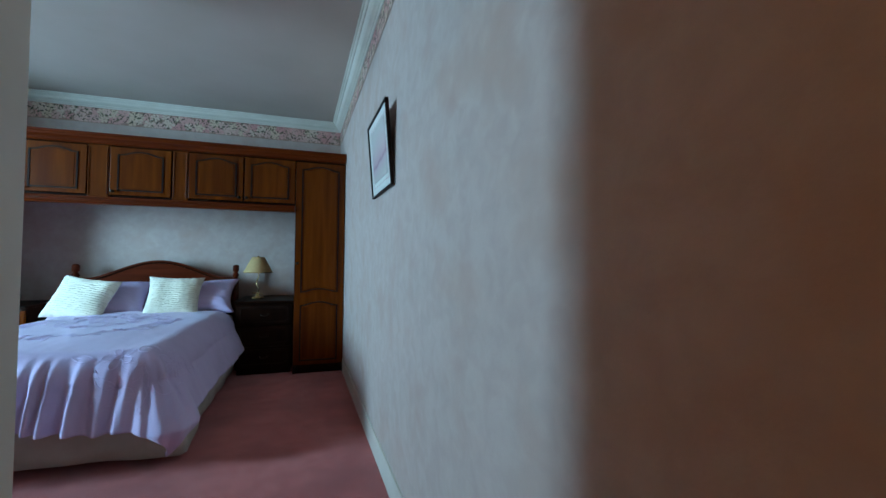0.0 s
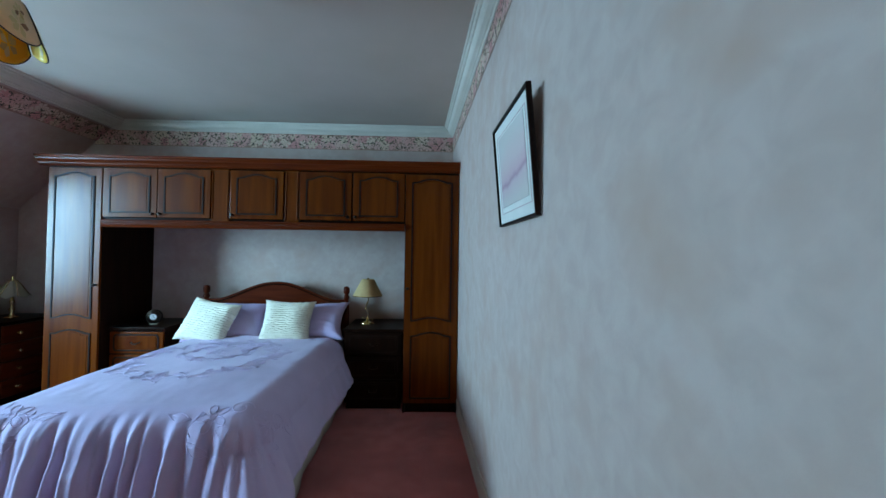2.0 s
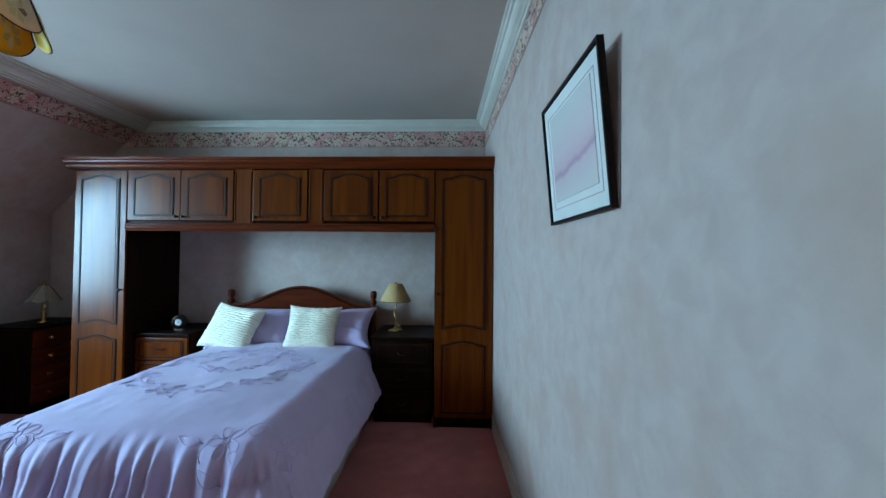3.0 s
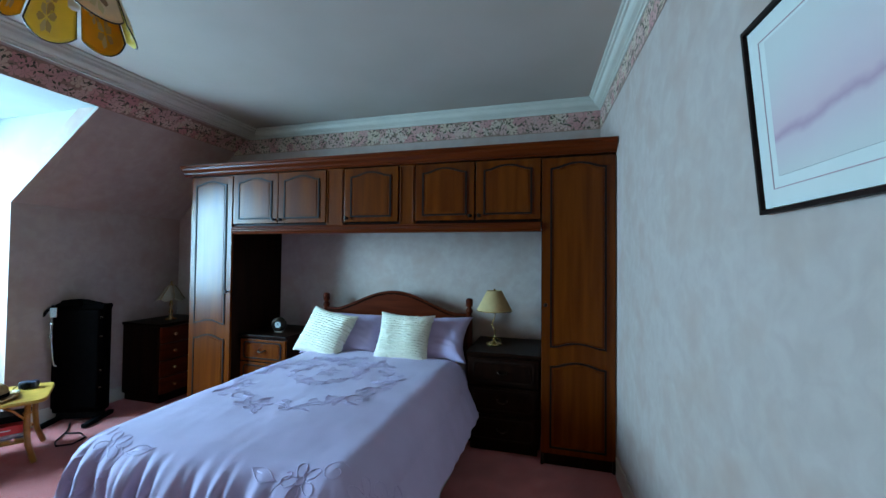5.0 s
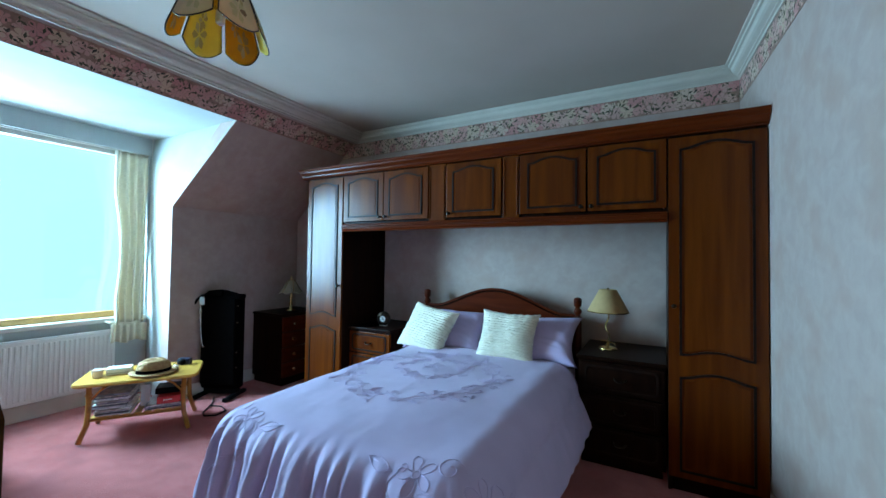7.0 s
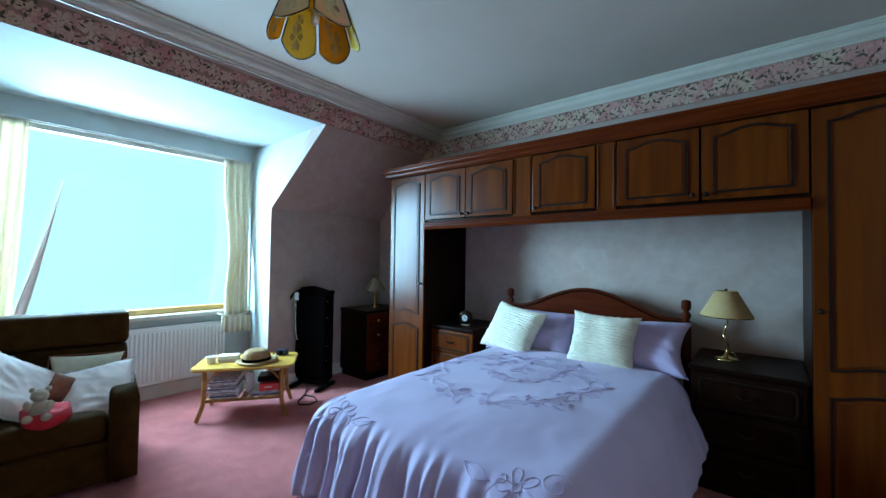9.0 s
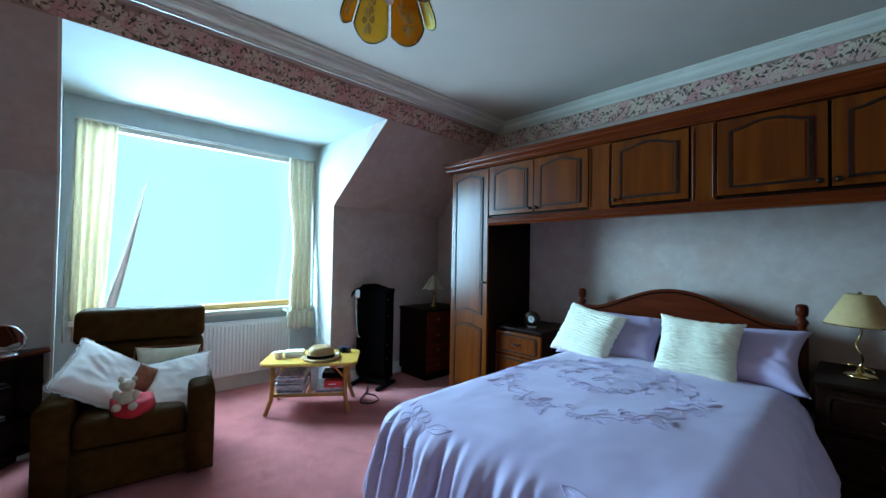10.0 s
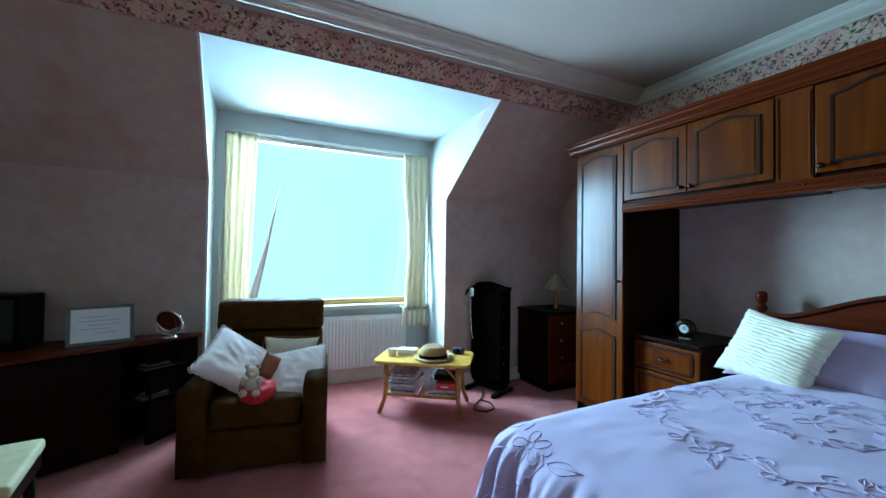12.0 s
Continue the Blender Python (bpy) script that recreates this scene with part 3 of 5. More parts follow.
pel = moulding_run("light_pelmet", -2.742, -0.168, [(-0.04, 1.575), (0.012, 1.575), (0.018, 1.585), (0.012, 1.592), (0.02, 1.60), (0.02, 1.625), (0.014, 1.63), (0.018, 1.638), (-0.04, 1.638)], "reddish wood light pelmet with rope moulding under the cabinets", "moulding", oak_h)
bm = bmesh.new()
for i in range(150):
    x = 0.01 + i * 0.0171
    m = Euler((0, radians(55), 0)).to_matrix()
    lathe([(0.002, -0.009), (0.0045, 0), (0.002, 0.009)], 5, (x, -0.024, 1.6125), m, bm)
tagged(part("rope_bead", bm, oak_h, pel, "carved rope bead"), kind="stuff")


# ---- bed ----
BX, BY0, BY1 = -1.44, 2.76, 4.70
bed = thing("bed", BX, BY0, 0, 0, "double divan bed with red pine headboard and cream valance", "bed")
part("divan_base", box(-0.66, 0.66, 0.03, BY1 - BY0, 0.09, 0.33, 0.02), valance_m, bed)
part("mattress", box(-0.675, 0.675, 0.0, BY1 - BY0 - 0.01, 0.332, 0.545, 0.05, None, 4), linen, bed)
for lx in (-0.5, 0.5):
    for ly in (0.10, 1.8):
        part("leg", lathe([(0.022, 0), (0.028, 0.02), (0.02, 0.05), (0.03, 0.09)], 12, (lx, ly, 0)), dark_and_shaded_wood, bed)


def skirt(pts, z0, z1, amp, k, seed):
    """A hanging frill along a line in plan."""
    pts = [Vector(p) for p in pts]
    seg = [(a, b, (b - a).length) for a, b in zip(pts, pts[1:])]
    tot = sum(s[2] for s in seg)

    def fn(u, v):
        s = u * tot
        for a, b, l in seg:
            if s <= l + 1e-6:
                break
            s -= l
        p = a + (b - a) * min(s / l, 1)
        nrm = Vector(((b - a).y, -(b - a).x)).normalized()
        w = amp * (1 - v) * math.sin(k * u * tot + 2 * noise.noise(Vector((u * 9, 0, seed))))
        p = p + nrm * (w + 0.02 * (1 - v))
        return (p.x, p.y, z0 + (z1 - z0) * v + 0.008 * math.sin(5 * u * tot) * (1 - v))
    return thicken(grid(150, 5, fn), 0.004)


part("valance", skirt([(-0.67, 1.9), (-0.675, -0.005), (0.80, -0.04), (0.74, 0.45), (0.69, 1.9)], 0.035, 0.34, 0.006, 14, 3), valance_m, bed, "cream pleated valance", True)
hb = part("headboard_panel", prism([(-0.66, 0.42), (0.66, 0.42), (0.66, 0.925)] + [(0.66 - 1.32 * i / 40, 0.925 + 0.17 * max(0.0, math.sin(math.pi * min(max((i / 40 - 0.07) / 0.86, 0), 1))) ** 1.45) for i in range(1, 40)] + [(-0.66, 0.925)], 1.945, 1.972), red_wood, bed, "arched red pine headboard")
groove_line = [(0.655 - 1.31 * i / 40, 1.942, 0.935 + 0.17 * max(0.0, math.sin(math.pi * min(max((i / 40 - 0.07) / 0.86, 0), 1))) ** 1.45 - 0.035) for i in range(0, 41)]
part("headboard_groove", tube(groove_line, 0.006, 6), dark_and_shaded_wood, hb)
for sx in (-0.678, 0.678):
    part("post", lathe([(0.03, 0.0), (0.03, 0.90), (0.026, 0.905), (0.018, 0.915), (0.024, 0.93), (0.033, 0.945), (0.026, 0.962), (0.017, 0.972), (0.019, 0.98), (0.029, 0.988), (0.031, 1.02), (0.029, 1.043), (0.018, 1.052), (0.006, 1.055)], 18, (sx, 1.96, 0)), red_wood, bed, "turned bedpost", True)

# duvet: a sheet laid over the mattress, hanging at the foot and the sides
DW, DT = 0.705, 0.62


def duvet_at(a, b):
    """a across the bed, b from the foot towards the pillows; both run past the edges of the bed and hang there."""
    R = 0.16
    ix, iy = min(max(a, -DW + R), DW - R), max(b, -0.12 + R)
    dx, dy = a - ix, b - iy
    d = math.hypot(dx, dy)
    top = DT + 0.012 * noise.noise(Vector((a * 2.2, b * 2.0, 4.0))) + 0.004 * noise.noise(Vector((a * 6, b * 6, 1.0))) + 0.002 * noise.noise(Vector((a * 17, b * 11, 8.0))) - 0.03 * max(0, (0.35 - b)) + 0.012 * math.cos(a / DW * 1.4)
    if d < 1e-6:
        return Vector((ix, iy, top)), 0.0
    nx, ny = dx / d, dy / d
    q = R * math.pi / 2
    if d <= q:
        o, z = R * math.sin(d / R), top - R * (1 - math.cos(d / R))
        hang = 0.0
    else:
        hang = d - q
        o, z = R + (0.06 + 0.035 * max(0.0, nx) + 0.20 * max(0.0, nx) * max(0.0, -ny)) * min(1, hang / 0.22), top - R - hang
    side = (nx > 0) - (nx < 0)
    run = ix + side * (0.25 * math.atan2(abs(nx), -ny) + iy + 0.12 - R)
    f = min(1, max(0, (d - 0.06) / 0.26))
    ft = max(0.0, -ny)
    fold = 0.45 * ft * math.sin(run * 58 + 6 * noise.noise(Vector((run * 4, 0.3, 2.0)))) + 1.1 * noise.noise(Vector((run * 13, z * 1.2, 7.0))) + 0.5 * ft * noise.noise(Vector((run * 30, z * 2.0, 3.0)))
    o += f * (0.010 + 0.036 * max(0.0, -ny) ** 2) * fold + 0.02 * f - 0.05 * max(0.0, (hang - 0.17) / 0.1) ** 2 * 0.6
    z += f * (0.006 + 0.016 * max(0.0, -ny)) * noise.noise(Vector((run * 6, 5.0, 0.0)))
    return Vector((ix + nx * o, iy + ny * o, z)), hang


def duvet_pt(u, v):
    hang = 0.20 + 0.018 * math.sin(u * 19) + 0.022 * noise.noise(Vector((u * 6, v * 2, 9)))
    ext = 0.09 + hang
    a = (2 * u - 1) * (DW + ext)
    b = -0.12 - ext + v * (1.60 + 0.12 + ext)
    # rounded corner of the cover
    return duvet_at(a, b)[0]


THICK = 0.025
duv = thing("duvet", BX + 0.03, BY0, 0, 0, "lavender embroidered duvet cover spread over the bed, hanging in folds", "duvet")
part("cover", thicken(grid(260, 210, duvet_pt), THICK), lavender, duv, "", True)


def lay(a, b):
    """A place just above the duvet's surface."""
    e = 0.004
    w = duvet_at(a, b)[0]
    n = (duvet_at(a + e, b)[0] - w).cross(duvet_at(a, b + e)[0] - w).normalized()
    return w + n * 0.0010


CORD = 0.0018


def motif(bm, a, b, size, turn, lines):
    """Draw lines, given in units of the motif's size, turned and laid on the duvet as cords."""
    c, s = math.cos(turn), math.sin(turn)
    for pts, closed in lines:
        tube([lay(a + size * (p * c - q * s), b + size * (p * s + q * c)) for p, q in pts], CORD, 4, bm, closed)


def petal_line(a0, r0, r1, half):
    pts = []
    for k in range(11):
        f = k / 10
        r = r0 + (r1 - r0) * math.sin(math.pi * f) ** 0.7
        t = a0 + half * (2 * f - 1)
        pts.append((r * math.cos(t), r * math.sin(t)))
    return pts


FLOWER = [(petal_line(k * 1.2566, 0.26, 1.0, 0.52), False) for k in range(5)] + [([(0.2 * math.cos(t * 0.785), 0.2 * math.sin(t * 0.785)) for t in range(8)], True)]
LILY = [([(0, 0), (0.25, 0.26), (0.62, 0.24), (1.0, 0.0), (0.62, -0.24), (0.25, -0.26)], True), ([(0.1, 0.1), (0.2, 0.5), (0.55, 0.85), (0.62, 0.45), (0.3, 0.2)], False), ([(0.1, -0.1), (0.2, -0.5), (0.55, -0.85), (0.62, -0.45), (0.3, -0.2)], False), ([(0.1, 0), (0.8, 0)], False)]
CURL = [([((1 - t / 21) * math.cos(t * 0.45) - 0.2, (1 - t / 21) * math.sin(t * 0.45)) for t in range(19)], False)]
LEAF = [([(-1 + t / 6, 0.36 * math.sin(t / 12 * math.pi)) for t in range(13)] + [(1 - t / 6, -0.36 * math.sin(t / 12 * math.pi)) for t in range(1, 12)], True), ([(-1.2, 0), (0.5, 0)], False)]
S_CURL = [([(-1.0 + 0.35 * math.cos(2.6 - t * 0.5) * (0.4 + t / 12), 0.35 * math.sin(2.6 - t * 0.5) * (0.4 + t / 12)) for t in range(8)] + [(-0.3 + t * 0.14, 0.28 - 0.07 * t) for t in range(8)] + [(0.95 - 0.36 * math.cos(t * 0.55) * (1 - t / 12), -0.25 - 0.36 * math.sin(t * 0.55) * (1 - t / 12)) for t in range(1, 9)], False)]
rnd = random.Random(5)
bm = bmesh.new()


def garland(ca, cb, ra, rb, n, size, start=0.0, sweep=2 * math.pi):
    """A ring of flowers joined by a wavy stem, curls and leaves."""
    k = n * 10
    tube([lay(ca + ra * (1 + 0.055 * math.sin(n * math.pi * i / k * 2 / 1.5)) * math.cos(start + sweep * i / k), cb + rb * (1 + 0.055 * math.sin(n * math.pi * i / k * 2 / 1.5)) * math.sin(start + sweep * i / k)) for i in range(k)], CORD, 4, bm, True)
    for i in range(n):
        th = start + sweep * (i + 0.5) / n
        at = lambda rr, dt=0.0: (ca + ra * rr * math.cos(th + dt), cb + rb * rr * math.sin(th + dt))
        st = sweep / n
        if i % 3 == 0:
            motif(bm, *at(1.0), size * rnd.uniform(1.0, 1.2), rnd.uniform(0, 6), FLOWER)
            motif(bm, *at(1.17, 0.30 * st), size * 0.62, th + 0.8, LEAF)
            motif(bm, *at(0.84, -0.25 * st), size * 0.62, th + 2.6, LEAF)
        else:
            flip = 1 if i % 2 else -1
            motif(bm, *at(1.0 + 0.05 * flip), size * 1.15, th + math.pi / 2 + 0.5 * flip, S_CURL)
            motif(bm, *at(1.0 - 0.10 * flip, 0.18 * st), size * 0.60, th + rnd.uniform(0, 3), CURL)
            motif(bm, *at(1.0 + 0.14 * flip, -0.12 * st), size * 0.50, th + rnd.uniform(0, 3), rnd.choice((CURL, LEAF)))


garland(-0.09, 0.89, 0.45, 0.47, 21, 0.062)
garland(-0.09, 1.02, 0.21, 0.20, 9, 0.058)
motif(bm, -0.09, 1.02, 0.085, 0.4, FLOWER)
for i in range(4):
    motif(bm, -0.30 + 0.14 * i, 1.28 + 0.03 * math.sin(i * 2.2), 0.060, i * 1.3, (S_CURL, FLOWER, CURL)[i % 3])
for sx in (-1, 1):
    motif(bm, sx * 0.60, -0.10, 0.115, -math.pi / 2 - sx * 0.5, LILY)
    motif(bm, sx * 0.72, 0.0, 0.085, 1.0, FLOWER)
    motif(bm, sx * 0.46, -0.05, 0.075, 2.0, FLOWER)
    for i, (da, db) in enumerate(((0.48, 0.12), (0.28, 0.02), (0.33, -0.08), (0.62, -0.05), (0.55, -0.14), (0.44, -0.13), (0.66, 0.20), (0.72, 0.05), (0.20, 0.06), (0.70, 0.30))):
        motif(bm, sx * (da + 0.10), db - 0.11, 0.060, sx * (i * 1.1 + 0.4), (CURL, S_CURL, LEAF)[i % 3])
tagged(part("embroidery", bm, stitch, duv, "corded scroll and flower embroidery", True), kind="stuff")


def cushion(name, x, y, z, rot, w, h, t, mt, label, cat, **k):
    th = thing(name, x, y, z, 0, label, cat)
    th.matrix_world = pose(x, y, z, *rot)
    part("cover", pillow(w, h, t, **k), mt, th, "", True)
    return th


cushion("pillow", -1.80, 4.52, 0.730, (-38, 2, 2), 0.74, 0.42, 0.18, lavender, "lavender cotton pillow against the headboard", "pillow", nu=44, nv=34, pinched=0.16, crumple=0.012, seed=1)
cushion("pillow", -1.08, 4.52, 0.728, (-40, -4, -3), 0.76, 0.42, 0.18, lavender, "lavender cotton pillow against the headboard", "pillow", nu=44, nv=34, pinched=0.16, crumple=0.014, seed=2)
cushion("cushion", -1.895, 4.36, 0.758, (-32, 8, -8), 0.46, 0.41, 0.15, cream_plush, "ivory ruched cushion leaning on the pillows", "cushion", nu=56, nv=84, ripple=0.0095, rows=20, seed=3)
cushion("cushion", -1.205, 4.36, 0.765, (-25, 2, 2), 0.45, 0.39, 0.15, cream_plush, "ivory ruched cushion leaning on the pillows", "cushion", nu=56, nv=84, ripple=0.0095, rows=20, seed=4)


def bedside(name, x0, x1, yf, h, n, label, bright):
    """A fitted bedside chest with moulded drawer fronts."""
    w, d = x1 - x0, NY - yf - 0.006
    t = thing(name, x0, yf, 0, 0, label, "bedside cabinet", "bedside cabinets")
    part("body", box(0.004, w - 0.004, 0.022, d, 0.06, h - 0.022), dark_and_shaded_wood, t)
    part("plinth", box(0.02, w - 0.02, 0.05, d, 0, 0.06), dark_and_shaded_wood, t)
    part("top", box(-0.004, w + 0.004, -0.012, d, h - 0.022, h, 0.005), dark_and_shaded_wood, t, "dark polished top")
    z1, gap = h - 0.04, 0.012
    hh = (z1 - 0.08 - gap * (n - 1)) / n
    for i in range(n):
        a = z1 - (i + 1) * hh - i * gap
        dr = part("drawer", box(0.012, w - 0.012, 0.0, 0.024, a, a + hh, 0.003), bright, t)
        o = [(0.05, a + 0.045), (0.065, a + 0.025), (w - 0.065, a + 0.025), (w - 0.05, a + 0.045), (w - 0.05, a + hh - 0.045), (w - 0.065, a + hh - 0.025), (0.065, a + hh - 0.025), (0.05, a + hh - 0.045)]
        part("moulding", ring(grow(o, 0.006), grow(o, -0.006), -0.006, 0.001), groove, dr, "dark stained bead")
        part("raised_panel", prism(grow(o, -0.016), -0.004, 0.001), bright, dr)
        hx = w / 2
        part("handle", tube([(hx - 0.035, 0.0, a + hh / 2 + 0.006), (hx - 0.03, -0.02, a + hh / 2), (hx - 0.012, -0.024, a + hh / 2 - 0.008), (hx + 0.012, -0.024, a + hh / 2 - 0.008), (hx + 0.03, -0.02, a + hh / 2), (hx + 0.035, 0.0, a + hh / 2 + 0.006)], 0.005, 6), bronze, dr, "dark bronze drop handle", True)
    return t


bedside("bedside_cabinet", -2.74, -2.262, 4.34, 0.705, 3, "honey wood bedside chest of drawers beside the wardrobe", oak)
# the shade of this corner is put into the wood's dark colour
bedside("bedside_cabinet", -0.69, -0.17, 4.30, 0.715, 3, "bedside chest of drawers under the brass lamp, coloured dark for shade", dark_and_shaded_wood)

# brass table lamp with a coolie shade
lp = thing("table_lamp", -0.53, 4.57, 0.715, 0, "brass twisted table lamp with cream coolie shade", "lamp")
part("base", lathe([(0.062, 0), (0.064, 0.006), (0.055, 0.014), (0.03, 0.02), (0.014, 0.03), (0.010, 0.045)], 24), brass, lp, "", True)
part("stem", tube([(0.014 * math.sin(i * 0.36) * math.sin(math.pi * i / 24), 0.014 * math.cos(i * 0.36) * math.sin(math.pi * i / 24), 0.04 + i * 0.0095) for i in range(25)], 0.0055, 8), brass, lp, "twisted brass stem", True)
part("ornament", tube([(0.05 * math.cos(t * 0.5) , 0.05 * math.sin(t * 0.5), 0.03 + 0.004 * t) for t in range(0, 9)], 0.004, 6), brass, lp, "", True)
part("shade", lathe([(0.135, 0.262), (0.137, 0.268), (0.058, 0.420), (0.050, 0.422), (0.050, 0.419), (0.129, 0.266)], 32), shade_m, lp, "cream pleated shade", True)
part("shade_trim", tube([(0.137 * math.cos(t * 0.2618), 0.137 * math.sin(t * 0.2618), 0.265) for t in range(24)], 0.004, 6, None, True), brass, lp)
part("finial", lathe([(0.006, 0.418), (0.01, 0.425), (0.004, 0.435)], 10), brass, lp, "", True)

# round crystal clock
ck = thing("mantel_clock", -2.46, 4.50, 0.705, 12, "small round glass clock on the bedside chest", "clock")
rx90 = Euler((radians(90), 0, 0)).to_matrix()
part("case", lathe([(0.058, -0.02), (0.066, -0.012), (0.066, 0.012), (0.058, 0.02)], 28, (0, 0, 0.07), rx90), bronze, ck, "dull bronze and glass body", True)
part("dial", lathe([(0.026, 0), (0.028, 0.004), (0.025, 0.006)], 24, (0, -0.02, 0.07), rx90), white_card, ck)
part("bezel", tube([(0.036 * math.cos(t * 0.2618), -0.024, 0.07 + 0.036 * math.sin(t * 0.2618)) for t in range(24)], 0.004, 6, None, True), bronze, ck, "", True)
part("hour_hand", box(-0.0015, 0.0015, -0.0285, -0.0270, 0.07, 0.086), black_gloss, ck)
part("minute_hand", tube([(0, -0.028, 0.07), (0.02, -0.028, 0.062)], 0.0012, 5), black_gloss, ck)
part("foot", box(-0.035, 0.035, -0.02, 0.02, 0.0, 0.012, 0.003), frost_g, ck)

# chest of drawers in the corner, facing into the room, with a glass lamp on it
ch = thing("chest_of_drawers", -3.60, 4.30, 0, 90, "dark and shaded wood chest of drawers against the low wall", "chest")
part("body", box(0.0, 0.56, 0.022, 0.46, 0.07, 0.715), dark_and_shaded_wood, ch)
part("top", box(-0.012, 0.565, -0.015, 0.465, 0.717, 0.742, 0.005), dark_and_shaded_wood, ch)
part("plinth", box(0.02, 0.54, 0.03, 0.45, 0.0, 0.068), dark_and_shaded_wood, ch)
# redder wood puts the lit look of the drawer fronts into their colour
for i in range(4):
    dr = part("drawer", box(0.015, 0.545, 0.0, 0.022, 0.085 + i * 0.158, 0.085 + i * 0.158 + 0.148, 0.004), red_wood, ch)
    for kx in (0.14, 0.42):
        knob(dr, kx, 0.0, 0.16 + i * 0.158, 0.014, brass)
gl = thing("table_lamp", -3.79, 4.56, 0.742, 0, "small brass and frosted glass lamp on the corner chest", "lamp")
part("base", lathe([(0.05, 0), (0.05, 0.008), (0.02, 0.02), (0.012, 0.05), (0.022, 0.08), (0.012, 0.1), (0.01, 0.13), (0.02, 0.15), (0.012, 0.17), (0.01, 0.2)], 18), brass, gl, "", True)
for i in range(6):
    a0 = i * math.pi / 3
    def leafpt(u, v, a0=a0):
        w = (u - 0.5) * 2
        r = 0.024 + 0.082 * v ** 0.75 + 0.016 * v * v * (1 - abs(w)) + 0.012 * v ** 4
        a = a0 + w * 0.50 * (0.6 + 0.4 * v)
        return (r * math.cos(a), r * math.sin(a), 0.345 - 0.135 * v - 0.02 * v * (1 - abs(w)))
    part("shade_panel", thicken(grid(8, 8, leafpt), 0.003), frost_g, gl, "frosted glass petal", True)
    part("shade_rib", tube([leafpt(0.0, k / 6) for k in range(7)], 0.0028, 5), brass, gl)
part("finial", lathe([(0.022, 0.34), (0.014, 0.352), (0.006, 0.36), (0.012, 0.37), (0.004, 0.385)], 12), brass, gl, "", True)

# trouser press
tp = thing("trouser_press", -3.91, 3.87, 0, 24, "black upright trouser press with hanger top and chrome arm", "trouser press")
part("press_body", box(-0.185, 0.185, -0.05, 0.06, 0.07, 0.955, 0.02, None, 3), black, tp)
part("front_board", box(-0.17, 0.17, -0.085, -0.052, 0.12, 0.93, 0.012, None, 3), black, tp)
part("hanger_top", tube([(-0.20, -0.03, 0.93), (-0.14, -0.03, 0.962), (-0.06, -0.03, 0.985), (0.0, -0.03, 0.99), (0.06, -0.03, 0.98), (0.14, -0.03, 0.962), (0.205, -0.03, 0.935)], 0.026, 10), black, tp, "", True)
part("top_block", box(-0.125, 0.03, -0.075, 0.04, 0.955, 1.005, 0.014, None, 3), black, tp)
part("shoulder", box(0.032, 0.205, -0.07, 0.035, 0.930, 0.972, 0.012, None, 3), black, tp)
for zz in (0.28, 0.42, 0.70, 0.86):
    part("clip", box(0.183, 0.196, -0.090, -0.07, zz, zz + 0.012, 0.003), bronze, tp)
part("side_arm", tube([(-0.17, -0.07, 0.96), (-0.215, -0.08, 0.92), (-0.245, -0.085, 0.865)], 0.012, 8), black_gloss, tp, "", True)
part("bracket", box(-0.175, -0.12, -0.108, -0.090, 0.87, 0.95, 0.004), chrome, tp, "chrome bracket")
part("strap", tube([(-0.165, -0.095, 0.89), (-0.168, -0.098, 0.76), (-0.162, -0.1, 0.70), (-0.15, -0.1, 0.56), (-0.135, -0.1, 0.48), (-0.115, -0.1, 0.475)], 0.005, 6), chrome, tp, "chrome lever", True)
for zz in (0.72, 0.70, 0.81):
    part("clip", box(-0.19, -0.15, -0.10, -0.085, zz, zz + 0.014, 0.003), chrome, tp)
for sx in (-1, 1):
    part("foot", box(sx * 0.16 - 0.022, sx * 0.16 + 0.022, -0.20, 0.12, 0.0, 0.035, 0.01), black_gloss, tp)
part("base_bar", box(-0.16, 0.16, -0.04, 0.05, 0.02, 0.072, 0.01), black_gloss, tp)
cb = thing("power_cable", -3.62, 3.62, 0, 0, "black mains cable lying on the carpet", "cable")
part("flex", tube([(-0.26, 0.16, 0.008), (-0.12, 0.06, 0.008), (0.02, -0.10, 0.008), (0.10, -0.14, 0.008), (0.17, -0.08, 0.008), (0.14, 0.02, 0.008), (0.02, 0.06, 0.008), (-0.08, 0.02, 0.008)], 0.006, 6), black_gloss, cb, "", True)

# ---- bamboo coffee table and what lies on it ----
TM = pose(-3.73, 3.13, 0, 0, 0, 55)
ct = thing("coffee_table", -3.73, 3.13, 0, 55, "yellow varnished bamboo coffee table with magazine shelf", "table")


def rounded(w, d, cut, n=4):
    pts = []
    for cx, cy, a0 in ((w - cut, d - cut, 0), (-w + cut, d - cut, 90), (-w + cut, -d + cut, 180), (w - cut, -d + cut, 270)):
        for i in range(n + 1):
            a = radians(a0 + 90 * i / n)
            pts.append((cx + cut * math.cos(a), cy + cut * math.sin(a)))
    return pts


part("tabletop", prism(rounded(0.375, 0.235, 0.06), 0.408, 0.428, "z"), bamboo, ct)
part("edge_band", tube([(*p, 0.414) for p in rounded(0.37, 0.23, 0.06)], 0.011, 6, None, True), bamboo, ct, "", True)
